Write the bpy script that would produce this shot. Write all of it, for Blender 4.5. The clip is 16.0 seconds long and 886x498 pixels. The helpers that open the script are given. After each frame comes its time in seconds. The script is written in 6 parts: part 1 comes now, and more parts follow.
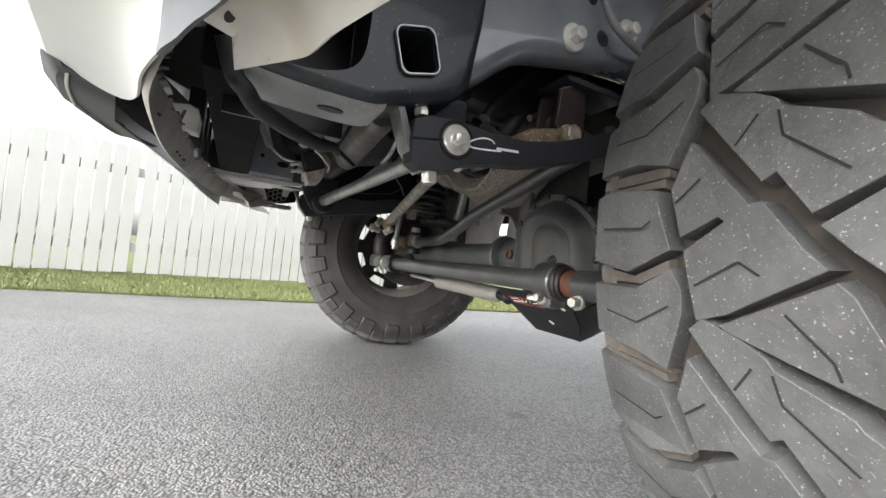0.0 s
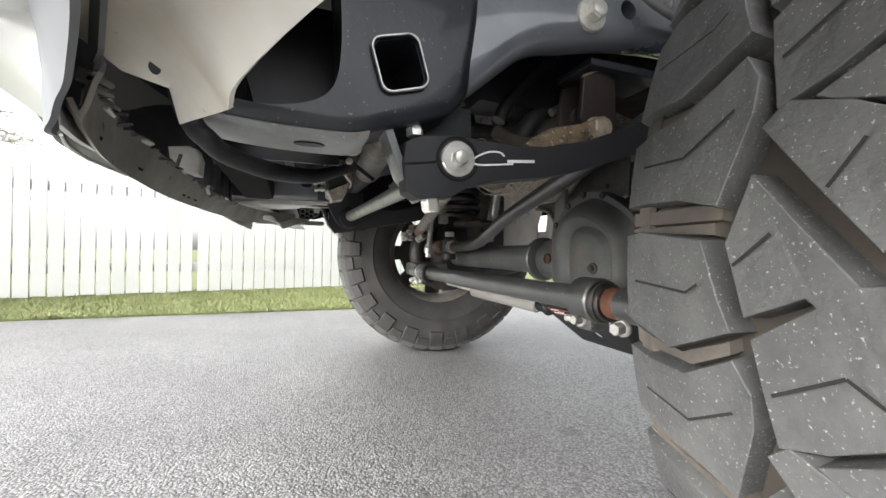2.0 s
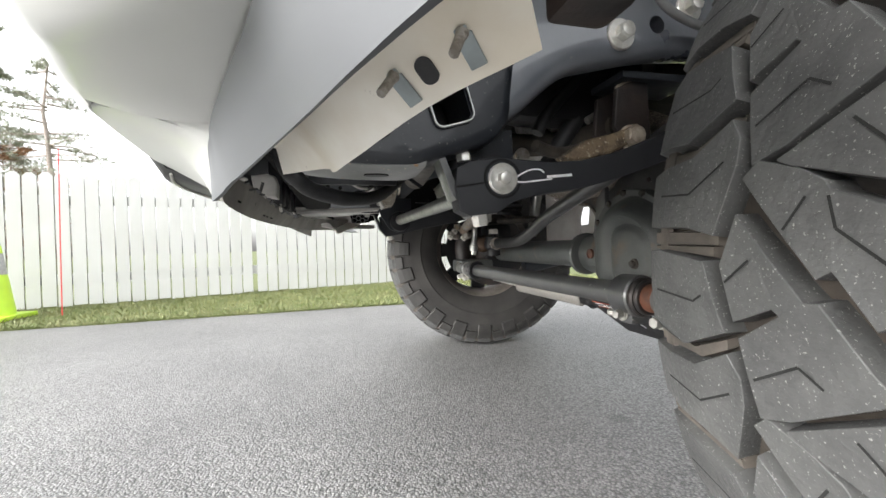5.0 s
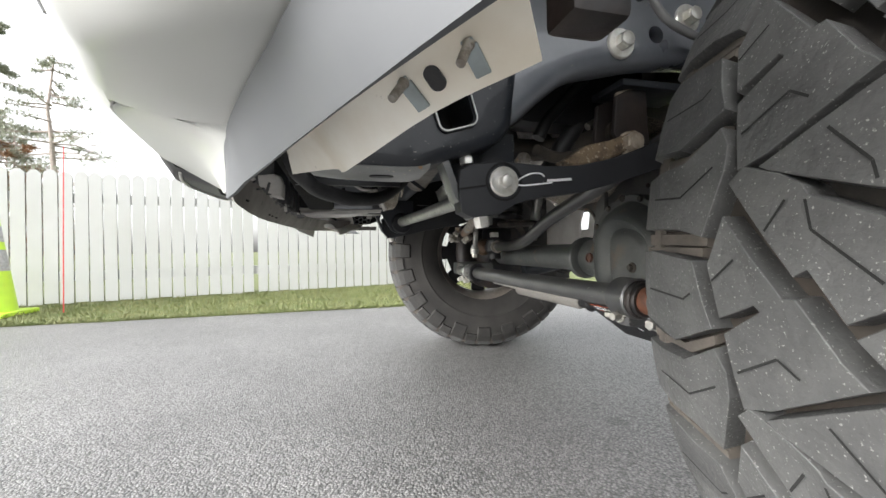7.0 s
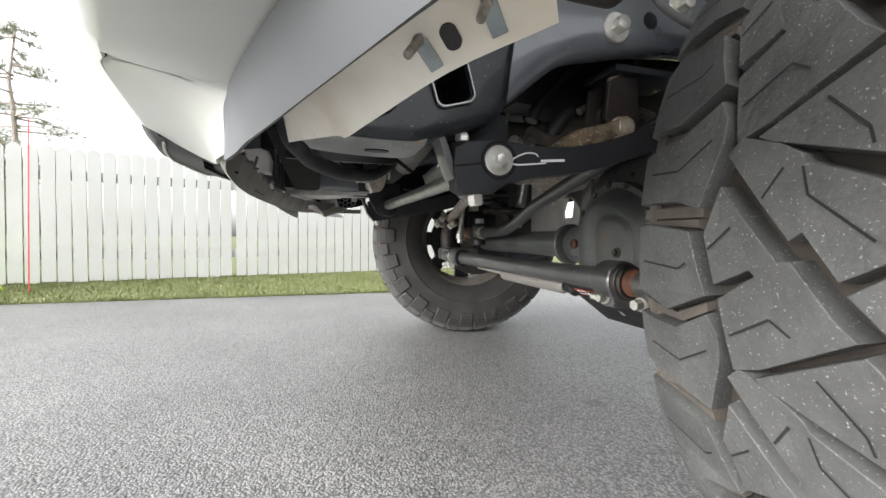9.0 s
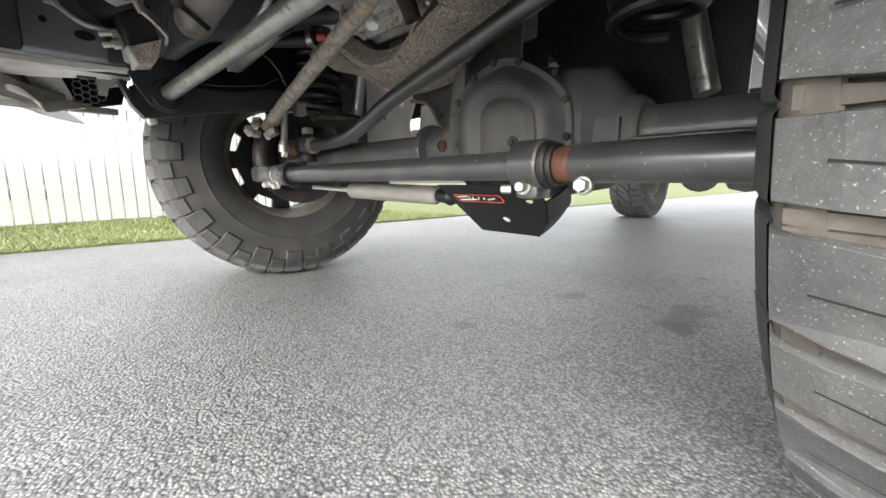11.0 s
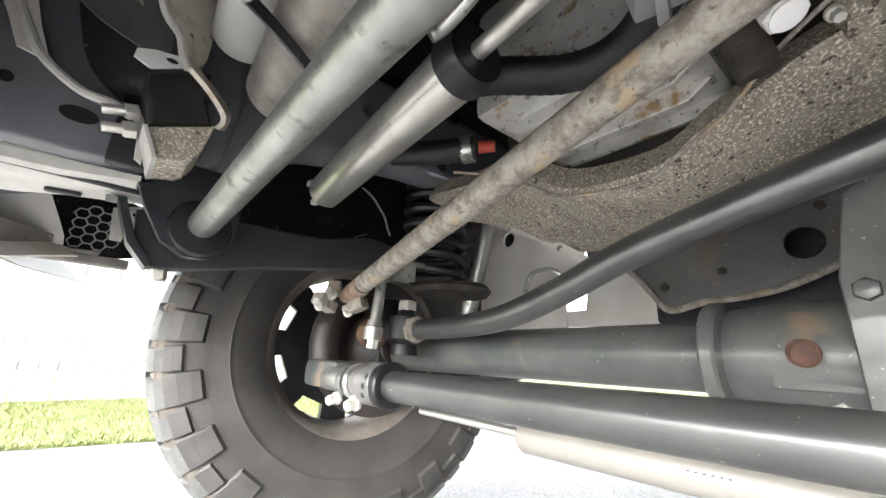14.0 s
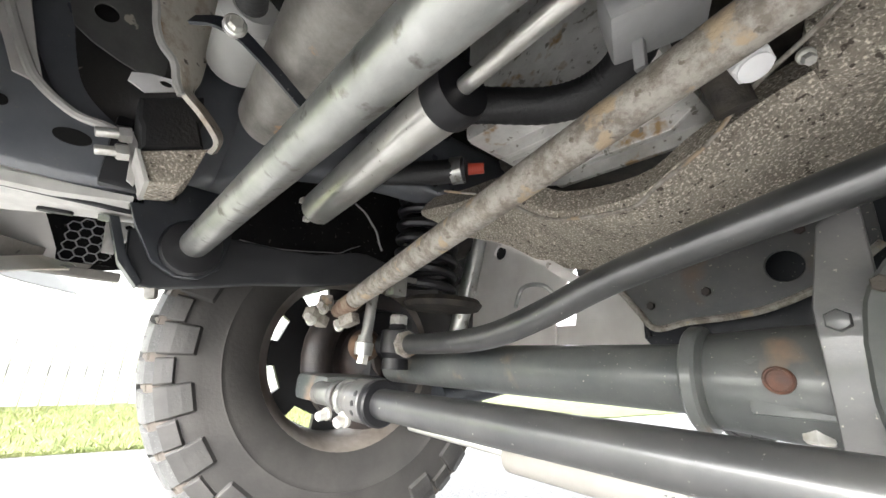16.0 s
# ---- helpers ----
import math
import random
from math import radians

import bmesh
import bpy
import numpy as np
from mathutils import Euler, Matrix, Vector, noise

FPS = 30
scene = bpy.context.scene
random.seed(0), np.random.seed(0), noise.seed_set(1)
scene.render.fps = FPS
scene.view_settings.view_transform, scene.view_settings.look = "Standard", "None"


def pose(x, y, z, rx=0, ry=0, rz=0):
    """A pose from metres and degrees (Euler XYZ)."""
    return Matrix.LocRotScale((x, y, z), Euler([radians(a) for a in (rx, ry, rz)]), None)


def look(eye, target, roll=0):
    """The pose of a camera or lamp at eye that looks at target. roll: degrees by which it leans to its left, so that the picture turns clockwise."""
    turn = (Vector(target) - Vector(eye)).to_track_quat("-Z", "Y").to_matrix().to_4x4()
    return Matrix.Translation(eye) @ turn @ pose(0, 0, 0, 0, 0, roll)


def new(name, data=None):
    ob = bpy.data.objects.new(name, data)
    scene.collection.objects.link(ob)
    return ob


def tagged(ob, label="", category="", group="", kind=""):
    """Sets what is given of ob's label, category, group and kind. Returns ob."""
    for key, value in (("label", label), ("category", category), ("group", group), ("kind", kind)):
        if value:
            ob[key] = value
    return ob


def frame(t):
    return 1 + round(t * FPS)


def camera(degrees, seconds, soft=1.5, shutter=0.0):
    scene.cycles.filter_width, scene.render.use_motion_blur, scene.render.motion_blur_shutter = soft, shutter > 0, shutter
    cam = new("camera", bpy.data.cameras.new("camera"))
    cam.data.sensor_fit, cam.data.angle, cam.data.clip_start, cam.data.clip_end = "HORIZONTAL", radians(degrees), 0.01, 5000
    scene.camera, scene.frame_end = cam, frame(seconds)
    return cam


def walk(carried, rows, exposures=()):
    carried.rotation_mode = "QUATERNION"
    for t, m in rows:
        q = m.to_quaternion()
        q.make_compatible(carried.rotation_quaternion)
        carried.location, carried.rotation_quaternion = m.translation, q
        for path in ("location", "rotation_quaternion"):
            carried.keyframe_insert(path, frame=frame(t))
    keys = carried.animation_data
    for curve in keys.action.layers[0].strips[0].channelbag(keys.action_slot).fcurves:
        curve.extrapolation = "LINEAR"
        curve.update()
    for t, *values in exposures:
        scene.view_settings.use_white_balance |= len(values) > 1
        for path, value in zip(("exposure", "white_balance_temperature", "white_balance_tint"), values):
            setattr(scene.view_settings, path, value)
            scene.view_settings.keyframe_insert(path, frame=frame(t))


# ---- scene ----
cam = camera(95.2, 16.0)
PATH = [
    (0, (0.08, 0.088, 0.388), (0.999, 1.862, 0.473), 5.8),
    (0.5, (0.125, 0.171, 0.435), (0.986, 1.975, 0.493), 4.7),
    (1, (0.148, 0.144, 0.461), (0.959, 1.971, 0.523), 3.4),
    (1.5, (0.151, 0.138, 0.449), (0.906, 1.99, 0.495), 2.3),
    (2, (0.15, 0.131, 0.449), (0.855, 2.003, 0.468), 0.8),
    (2.5, (0.15, 0.129, 0.453), (0.816, 2.015, 0.446), -0.6),
    (3, (0.148, 0.127, 0.458), (0.781, 2.024, 0.427), -1.6),
    (3.5, (0.144, 0.124, 0.462), (0.746, 2.031, 0.421), -2.1),
    (4, (0.124, 0.11, 0.451), (0.684, 2.03, 0.422), -2.0),
    (4.5, (0.11, 0.085, 0.461), (0.629, 2.016, 0.445), -1.9),
    (4.7, (0.115, 0.074, 0.472), (0.626, 2.007, 0.451), -1.9),
    (6.8, (0.112, 0.052, 0.473), (0.602, 1.991, 0.471), -1.2),
    (7, (0.109, 0.052, 0.468), (0.614, 1.987, 0.466), -0.9),
    (7.5, (0.103, 0.05, 0.464), (0.62, 1.982, 0.464), -0.5),
    (8, (0.098, 0.05, 0.461), (0.625, 1.98, 0.459), -0.2),
    (8.5, (0.101, 0.05, 0.46), (0.661, 1.97, 0.441), 0.2),
    (9, (0.092, 0.054, 0.451), (0.687, 1.963, 0.396), 0.5),
    (9.5, (0.101, 0.081, 0.446), (0.809, 1.948, 0.331), 1.0),
    (9.7, (0.113, 0.122, 0.435), (0.906, 1.943, 0.196), 2.4),
    (11.8, (0.095, 0.543, 0.337), (1.702, 1.716, 0.131), -0.3),
    (12, (0.102, 0.633, 0.367), (1.675, 1.867, 0.322), 1.6),
    (12.5, (0.174, 0.788, 0.414), (1.506, 2.248, 0.722), 4.4),
    (13, (0.22, 0.885, 0.431), (1.446, 2.404, 0.863), 5.8),
    (13.5, (0.246, 0.901, 0.399), (1.449, 2.417, 0.902), 4.7),
    (14, (0.26, 0.904, 0.413), (1.476, 2.395, 0.959), 2.9),
    (14.5, (0.257, 0.901, 0.429), (1.475, 2.388, 0.984), 2.6),
    (15, (0.246, 0.899, 0.425), (1.46, 2.392, 0.97), 3.1),
    (15.5, (0.247, 0.899, 0.426), (1.472, 2.378, 0.985), 3.2),
    (16, (0.257, 0.888, 0.432), (1.484, 2.363, 0.997), 3.2),
]
walk(cam, [(t, look(eye, target, roll)) for t, eye, target, roll in PATH], exposures=[(0.0, 2.2), (1.0, 2.45), (3.0, 2.45), (4.5, 2.3), (7.0, 2.1), (9.5, 2.1), (11.8, 3.0), (12.5, 3.35), (13.0, 3.55), (16.0, 3.75)])

# world, sun
world = bpy.data.worlds.new("world")
scene.world = world
world.use_nodes = True
wn = world.node_tree.nodes
wl = world.node_tree.links
sky = wn.new("ShaderNodeTexSky")
sky.sky_type = "NISHITA"
sky.sun_disc = False
sky.sun_elevation = radians(32)
sky.sun_rotation = radians(249)
sky.dust_density = 4.0
haze = wn.new("ShaderNodeHueSaturation")
haze.inputs["Saturation"].default_value = 0.12
haze.inputs["Value"].default_value = 1.0
wl.new(sky.outputs[0], haze.inputs["Color"])
wl.new(haze.outputs[0], wn["Background"].inputs["Color"])
wn["Background"].inputs["Strength"].default_value = 0.15
sun_data = bpy.data.lights.new("sun", "SUN")
sun_data.energy = 0.3
sun_data.angle = radians(100)
sun_data.color = (1.0, 0.97, 0.93)
sun = new("sun", sun_data)
sun.matrix_world = look((-8.0, -3.0, 6.3), (0, 0, 1))


# materials
def material(name, color, rough=0.5, metal=0.0, color2=None, scale=8.0, detail=4.0, bump=0.0, bump_scale=60.0, specks=None, speck_scale=90.0,
             speck_at=0.68, coat=0.0, lo=0.35, hi=0.65, rough2=None, soft=0.06, flecks=None, fleck_at=0.69, fleck_scale=230.0, gloss=0.5):
    m = bpy.data.materials.new(name)
    m.use_nodes = True
    n, l = m.node_tree.nodes, m.node_tree.links
    b = n["Principled BSDF"]
    b.inputs["Roughness"].default_value = rough
    b.inputs["Metallic"].default_value = metal
    b.inputs["Coat Weight"].default_value = coat
    b.inputs["Specular IOR Level"].default_value = gloss
    tc = n.new("ShaderNodeTexCoord")
    geo = n.new("ShaderNodeNewGeometry")
    base = None
    c1 = (*color, 1)
    c2 = (*(color2 or [v * 0.75 for v in color]), 1)
    no = n.new("ShaderNodeTexNoise")
    no.inputs["Scale"].default_value = scale
    no.inputs["Detail"].default_value = detail
    no.inputs["Roughness"].default_value = 0.72 if detail > 8 else 0.55
    l.new(geo.outputs["Position"], no.inputs["Vector"])
    ramp = n.new("ShaderNodeMapRange")
    ramp.inputs["From Min"].default_value, ramp.inputs["From Max"].default_value = lo, hi
    l.new(no.outputs["Fac"], ramp.inputs["Value"])
    mix = n.new("ShaderNodeMix")
    mix.data_type = "RGBA"
    mix.inputs[6].default_value, mix.inputs[7].default_value = c1, c2
    l.new(ramp.outputs[0], mix.inputs[0])
    base = mix.outputs[2]
    if specks:
        sp = n.new("ShaderNodeTexNoise")
        sp.inputs["Scale"].default_value = speck_scale
        sp.inputs["Detail"].default_value = 6.0
        l.new(geo.outputs["Position"], sp.inputs["Vector"])
        r2 = n.new("ShaderNodeMapRange")
        r2.inputs["From Min"].default_value, r2.inputs["From Max"].default_value = speck_at, speck_at + soft
        l.new(sp.outputs["Fac"], r2.inputs["Value"])
        mx = n.new("ShaderNodeMix")
        mx.data_type = "RGBA"
        mx.inputs[7].default_value = (*specks, 1)
        l.new(base, mx.inputs[6])
        l.new(r2.outputs[0], mx.inputs[0])
        base = mx.outputs[2]
    if flecks:
        fk = n.new("ShaderNodeTexNoise")
        fk.inputs["Scale"].default_value = fleck_scale
        fk.inputs["Detail"].default_value = 4.0
        l.new(geo.outputs["Position"], fk.inputs["Vector"])
        r3 = n.new("ShaderNodeMapRange")
        r3.inputs["From Min"].default_value, r3.inputs["From Max"].default_value = fleck_at, fleck_at + 0.05
        l.new(fk.outputs["Fac"], r3.inputs["Value"])
        m3 = n.new("ShaderNodeMix")
        m3.data_type = "RGBA"
        m3.inputs[7].default_value = (*flecks, 1)
        l.new(base, m3.inputs[6])
        l.new(r3.outputs[0], m3.inputs[0])
        base = m3.outputs[2]
    l.new(base, b.inputs["Base Color"])
    if rough2 is not None:
        rr = n.new("ShaderNodeMapRange")
        rr.inputs["To Min"].default_value, rr.inputs["To Max"].default_value = rough, rough2
        rr.inputs["From Min"].default_value, rr.inputs["From Max"].default_value = lo, hi
        l.new(no.outputs["Fac"], rr.inputs["Value"])
        l.new(rr.outputs[0], b.inputs["Roughness"])
    if bump:
        bn = n.new("ShaderNodeTexNoise")
        bn.inputs["Scale"].default_value = bump_scale
        bn.inputs["Detail"].default_value = 5.0
        l.new(geo.outputs["Position"], bn.inputs["Vector"])
        bp = n.new("ShaderNodeBump")
        bp.inputs["Strength"].default_value = bump
        bp.inputs["Distance"].default_value = 0.004
        l.new(bn.outputs["Fac"], bp.inputs["Height"])
        l.new(bp.outputs[0], b.inputs["Normal"])
    return m


WHITE = material("white_paint", (0.47, 0.475, 0.452), 0.3, color2=(0.44, 0.445, 0.425), scale=3, coat=0.0, gloss=0.35)
# A darker grey than the white skin, for the folded end only.
LIPGREY = material("grey_bumper_lip", (0.10, 0.104, 0.109), 0.5, color2=(0.088, 0.092, 0.097), scale=4, gloss=0.3)
CREAM = material("cream_primer", (0.88, 0.85, 0.77), 0.4, color2=(0.76, 0.69, 0.57), scale=11, detail=8, specks=(0.18, 0.14, 0.1), speck_scale=55, speck_at=0.7, bump=0.1, bump_scale=80)
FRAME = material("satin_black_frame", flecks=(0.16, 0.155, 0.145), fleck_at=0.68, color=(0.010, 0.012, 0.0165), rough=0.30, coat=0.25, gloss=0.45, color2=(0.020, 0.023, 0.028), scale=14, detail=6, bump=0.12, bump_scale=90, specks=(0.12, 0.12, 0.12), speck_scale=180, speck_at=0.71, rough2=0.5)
ARMBLACK = material("charcoal_powder_coat", (0.016, 0.017, 0.020), 0.55, color2=(0.022, 0.023, 0.026), scale=16, bump=0.12, bump_scale=600)
# Much lighter than FRAME; used on both rails and the far horn.
RAIL = material("light_satin_black_rail", flecks=(0.22, 0.21, 0.19), fleck_at=0.68, color=(0.105, 0.114, 0.134), rough=0.26, coat=1.0, gloss=1.0, color2=(0.17, 0.18, 0.196), scale=9, detail=7, bump=0.12, bump_scale=90, specks=(0.18, 0.18, 0.175), speck_scale=160, speck_at=0.70, rough2=0.5)
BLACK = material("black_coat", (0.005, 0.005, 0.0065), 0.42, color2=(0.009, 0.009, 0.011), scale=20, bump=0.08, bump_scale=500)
PLASTIC = material("black_plastic", (0.012, 0.012, 0.013), 0.45, color2=(0.022, 0.022, 0.023), scale=16, bump=0.1, bump_scale=300)
PLASTIC_GREY = material("grey_plastic", (0.10, 0.10, 0.10), 0.55, color2=(0.07, 0.07, 0.068), scale=10, bump=0.1, bump_scale=250)
RUBBER = material("tyre_rubber", (0.049, 0.0494, 0.049), 0.6, color2=(0.086, 0.0864, 0.0845), scale=17, detail=9, specks=(0.24, 0.24, 0.23), speck_scale=560, speck_at=0.63, soft=0.08, bump=0.3, bump_scale=190)
SIDELUG = material("sidewall_lug_rubber", (0.026, 0.0252, 0.024), 0.65, color2=(0.045, 0.0425, 0.040), scale=14, detail=7, bump=0.2, bump_scale=160)
GROOVEDUST = material("dusty_groove_bar", (0.10, 0.086, 0.072), 0.85, color2=(0.06, 0.052, 0.045), scale=40, bump=0.2, bump_scale=160)
# Darker than the sidewall: the shade in the grooves is in this colour.
GROOVE = material("shade_dark_groove_rubber", (0.015, 0.0135, 0.012), 0.8, color2=(0.045, 0.036, 0.028), scale=12, bump=0.2, bump_scale=120)
SIDEWALL = material("sidewall_rubber", (0.025, 0.0235, 0.022), 0.7, color2=(0.044, 0.041, 0.038), scale=9, detail=6, bump=0.15, bump_scale=140)
STEEL = material("raw_steel", (0.47, 0.475, 0.455), 0.33, 0.8, color2=(0.31, 0.312, 0.295), scale=22, detail=6, specks=(0.17, 0.16, 0.14), speck_scale=70, speck_at=0.60, soft=0.1, bump=0.12, bump_scale=150)
ZINC = material("zinc_bolt", (0.80, 0.79, 0.75), 0.3, 0.55, color2=(0.58, 0.56, 0.50), scale=60)
DULLZINC = material("dull_zinc", (0.46, 0.45, 0.42), 0.38, 0.7, color2=(0.30, 0.29, 0.26), scale=60)
SILVER = material("silver_cylinder", (0.66, 0.65, 0.61), 0.28, 0.8, color2=(0.52, 0.51, 0.47), scale=16, detail=6, specks=(0.30, 0.28, 0.24), speck_scale=120, speck_at=0.67)
AXLE = material("grey_axle_paint", flecks=(0.36, 0.34, 0.30), fleck_at=0.69, color=(0.055, 0.062, 0.062), rough=0.34, coat=0.25, gloss=0.6, color2=(0.108, 0.113, 0.108), scale=9, detail=6, specks=(0.23, 0.165, 0.115), speck_scale=16, speck_at=0.60, soft=0.14, bump=0.15, bump_scale=90)
COVER = material("dark_grey_cover_paint", flecks=(0.26, 0.245, 0.22), fleck_at=0.70, color=(0.068, 0.074, 0.072), rough=0.55, gloss=0.35, color2=(0.115, 0.118, 0.111), scale=8, detail=6, specks=(0.15, 0.11, 0.08), speck_scale=14, speck_at=0.60, soft=0.14, bump=0.15, bump_scale=90)
TUBE = material("satin_black_tube", flecks=(0.30, 0.29, 0.27), fleck_at=0.70, fleck_scale=150, color=(0.030, 0.031, 0.032), rough=0.34, coat=0.5, gloss=0.9, metal=0.0, color2=(0.055, 0.055, 0.054), scale=18, detail=6, specks=(0.24, 0.23, 0.21), speck_scale=110, speck_at=0.71, bump=0.05, bump_scale=200)
MUD = material("mud_splashed_steel", (0.36, 0.32, 0.262), 0.85, color2=(0.20, 0.173, 0.14), scale=9, detail=12, lo=0.40, hi=0.62, specks=(0.80, 0.74, 0.63), speck_scale=360, speck_at=0.51, soft=0.16, flecks=(0.085, 0.070, 0.056), fleck_at=0.62, fleck_scale=130, bump=0.8, bump_scale=170)
MUDDARK = material("dark_muddy_steel", (0.022, 0.020, 0.018), 0.75, color2=(0.06, 0.05, 0.04), scale=30, detail=7, bump=0.4, bump_scale=150)
MUDBAR = material("mud_stained_bar", (0.36, 0.335, 0.295), 0.6, 0.1, color2=(0.19, 0.165, 0.137), scale=58, detail=12, lo=0.44, hi=0.58, flecks=(0.16, 0.135, 0.11), fleck_at=0.64, fleck_scale=110, specks=(0.40, 0.31, 0.21), speck_scale=34, speck_at=0.59, soft=0.05, bump=0.5, bump_scale=150)
ALUWHITE = material("pale_grey_cylinder", (0.25, 0.235, 0.215), 0.42, color2=(0.21, 0.198, 0.182), scale=14, specks=(0.2, 0.18, 0.15), speck_scale=80, speck_at=0.73)
PLATEGREY = material("blue_grey_clip", (0.32, 0.36, 0.365), 0.45, 0.3, color2=(0.20, 0.225, 0.225), scale=30)
RIMDUST = material("dusty_rim_barrel", (0.30, 0.275, 0.25), 0.5, 0.2, color2=(0.17, 0.145, 0.125), scale=14, bump=0.1, bump_scale=120)
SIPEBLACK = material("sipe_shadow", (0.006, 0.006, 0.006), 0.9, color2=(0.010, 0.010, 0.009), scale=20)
RUST = material("rusty_steel", (0.17, 0.062, 0.030), 0.6, 0.1, color2=(0.06, 0.028, 0.019), scale=34, detail=8, bump=0.2, bump_scale=200)
BRACKET = material("stained_bracket", (0.012, 0.011, 0.011), 0.5, color2=(0.036, 0.025, 0.021), scale=20, bump=0.2, bump_scale=120)
ALU = material("cast_aluminium", (0.80, 0.79, 0.77), 0.38, 0.45, color2=(0.52, 0.51, 0.485), scale=16, specks=(0.40, 0.27, 0.14), speck_scale=22, speck_at=0.60, flecks=(0.28, 0.26, 0.23), fleck_at=0.62, fleck_scale=90, bump=0.25, bump_scale=150)
CAN = material("aluminium_can", (0.30, 0.285, 0.26), 0.45, 0.4, color2=(0.13, 0.12, 0.108), scale=17, detail=9, specks=(0.36, 0.24, 0.15), speck_scale=36, speck_at=0.67, bump=0.12, bump_scale=160)
CREAMDARK = material("dusty_pale_lip", (0.78, 0.77, 0.73), 0.85, gloss=0.1, color2=(0.56, 0.55, 0.52), scale=14, bump=0.1)
SHEET = material("pale_steel_sheet", (0.74, 0.72, 0.69), 0.45, 0.1, color2=(0.60, 0.57, 0.54), scale=9, bump=0.1, bump_scale=80)
FRAMEGREY = material("dark_grey_steel", flecks=(0.34, 0.31, 0.27), fleck_at=0.68, specks=(0.13, 0.095, 0.07), speck_scale=14, speck_at=0.58, soft=0.14, color=(0.075, 0.079, 0.079), rough=0.34, coat=0.4, color2=(0.125, 0.122, 0.118), scale=12, bump=0.1, bump_scale=120)
RUSTGOLD = material("brown_axle_joint", (0.16, 0.10, 0.06), 0.5, 0.2, color2=(0.06, 0.04, 0.03), scale=25)
PALEPLASTIC = material("pale_plastic", (0.55, 0.55, 0.53), 0.5, color2=(0.45, 0.45, 0.43), scale=12)
PALEDUST = material("pale_dusty_plastic", (0.62, 0.61, 0.575), 0.55, color2=(0.42, 0.41, 0.385), scale=18, bump=0.1)
CABLEGREY = material("grey_cable", (0.20, 0.20, 0.20), 0.45, color2=(0.14, 0.14, 0.14), scale=30)
GLASS = material("tinted_glass", (0.012, 0.014, 0.015), 0.05, color2=(0.016, 0.018, 0.019), scale=2)
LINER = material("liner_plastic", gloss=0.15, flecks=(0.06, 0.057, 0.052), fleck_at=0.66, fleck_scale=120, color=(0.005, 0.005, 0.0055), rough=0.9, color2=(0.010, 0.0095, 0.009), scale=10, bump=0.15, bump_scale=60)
HOSE = material("rubber_hose", (0.008, 0.008, 0.009), 0.55, color2=(0.016, 0.016, 0.017), scale=30, bump=0.2, bump_scale=260)
RED = material("red_connector", (0.42, 0.06, 0.03), 0.45, color2=(0.42, 0.05, 0.03), scale=40)
ORANGE = material("orange_print", (0.75, 0.13, 0.05), 0.4, color2=(0.7, 0.1, 0.04), scale=40)
INK = material("white_print", (0.82, 0.82, 0.82), 0.4, color2=(0.78, 0.78, 0.78), scale=40)
MODULE = material("grey_module_plastic", (0.34, 0.34, 0.34), 0.5, color2=(0.27, 0.27, 0.265), scale=14, bump=0.1, bump_scale=250)
CLAMPRUST = material("grey_brown_clamp", (0.34, 0.27, 0.21), 0.6, 0.2, color2=(0.20, 0.12, 0.08), scale=60, detail=6, bump=0.2, bump_scale=200)
MUDBROWN = material("brown_muddy_steel", (0.20, 0.145, 0.09), 0.8, color2=(0.07, 0.052, 0.036), scale=45, detail=9, lo=0.42, hi=0.58, specks=(0.42, 0.36, 0.27), speck_scale=240, speck_at=0.6, bump=0.6, bump_scale=170)
DULLBOLT = material("dull_brown_bolt", (0.46, 0.40, 0.32), 0.5, 0.3, color2=(0.26, 0.215, 0.165), scale=70)
DUSTPLASTIC = material("dusty_valance_plastic", (0.27, 0.25, 0.225), 0.6, color2=(0.17, 0.158, 0.143), scale=16, detail=7, specks=(0.05, 0.047, 0.043), speck_scale=50, speck_at=0.66, bump=0.15, bump_scale=180)
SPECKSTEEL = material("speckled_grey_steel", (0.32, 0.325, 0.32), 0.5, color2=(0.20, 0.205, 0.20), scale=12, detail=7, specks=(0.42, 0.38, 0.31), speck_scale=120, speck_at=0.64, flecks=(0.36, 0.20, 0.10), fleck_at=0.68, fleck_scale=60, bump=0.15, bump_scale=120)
RUSTCREAM = material("rust_streaked_cream", (0.68, 0.64, 0.56), 0.5, color2=(0.36, 0.25, 0.15), scale=26, detail=9, lo=0.48, hi=0.66, specks=(0.10, 0.08, 0.06), speck_scale=70, speck_at=0.64, bump=0.3, bump_scale=120)
DIRTWEB = material("dirt_flecked_grey_steel", (0.115, 0.115, 0.110), 0.55, color2=(0.065, 0.066, 0.066), scale=16, detail=6, specks=(0.50, 0.46, 0.39), speck_scale=42, speck_at=0.70, soft=0.03, bump=0.15, bump_scale=120)
DIRTDARK = material("dirt_flecked_black_steel", (0.022, 0.021, 0.021), 0.5, color2=(0.036, 0.034, 0.032), scale=14, detail=6, specks=(0.40, 0.36, 0.30), speck_scale=46, speck_at=0.72, soft=0.03, bump=0.15, bump_scale=120)
LIME = material("lime_cone", (0.55, 0.80, 0.05), 0.45, color2=(0.48, 0.72, 0.05), scale=10)
REFLECT = material("reflective_band", (0.45, 0.45, 0.45), 0.5, color2=(0.30, 0.30, 0.30), scale=60)
PICKET = material("weathered_white_picket", (0.47, 0.475, 0.465), 0.6, color2=(0.435, 0.44, 0.42), scale=2.2, specks=(0.40, 0.38, 0.33), speck_scale=16, speck_at=0.76)
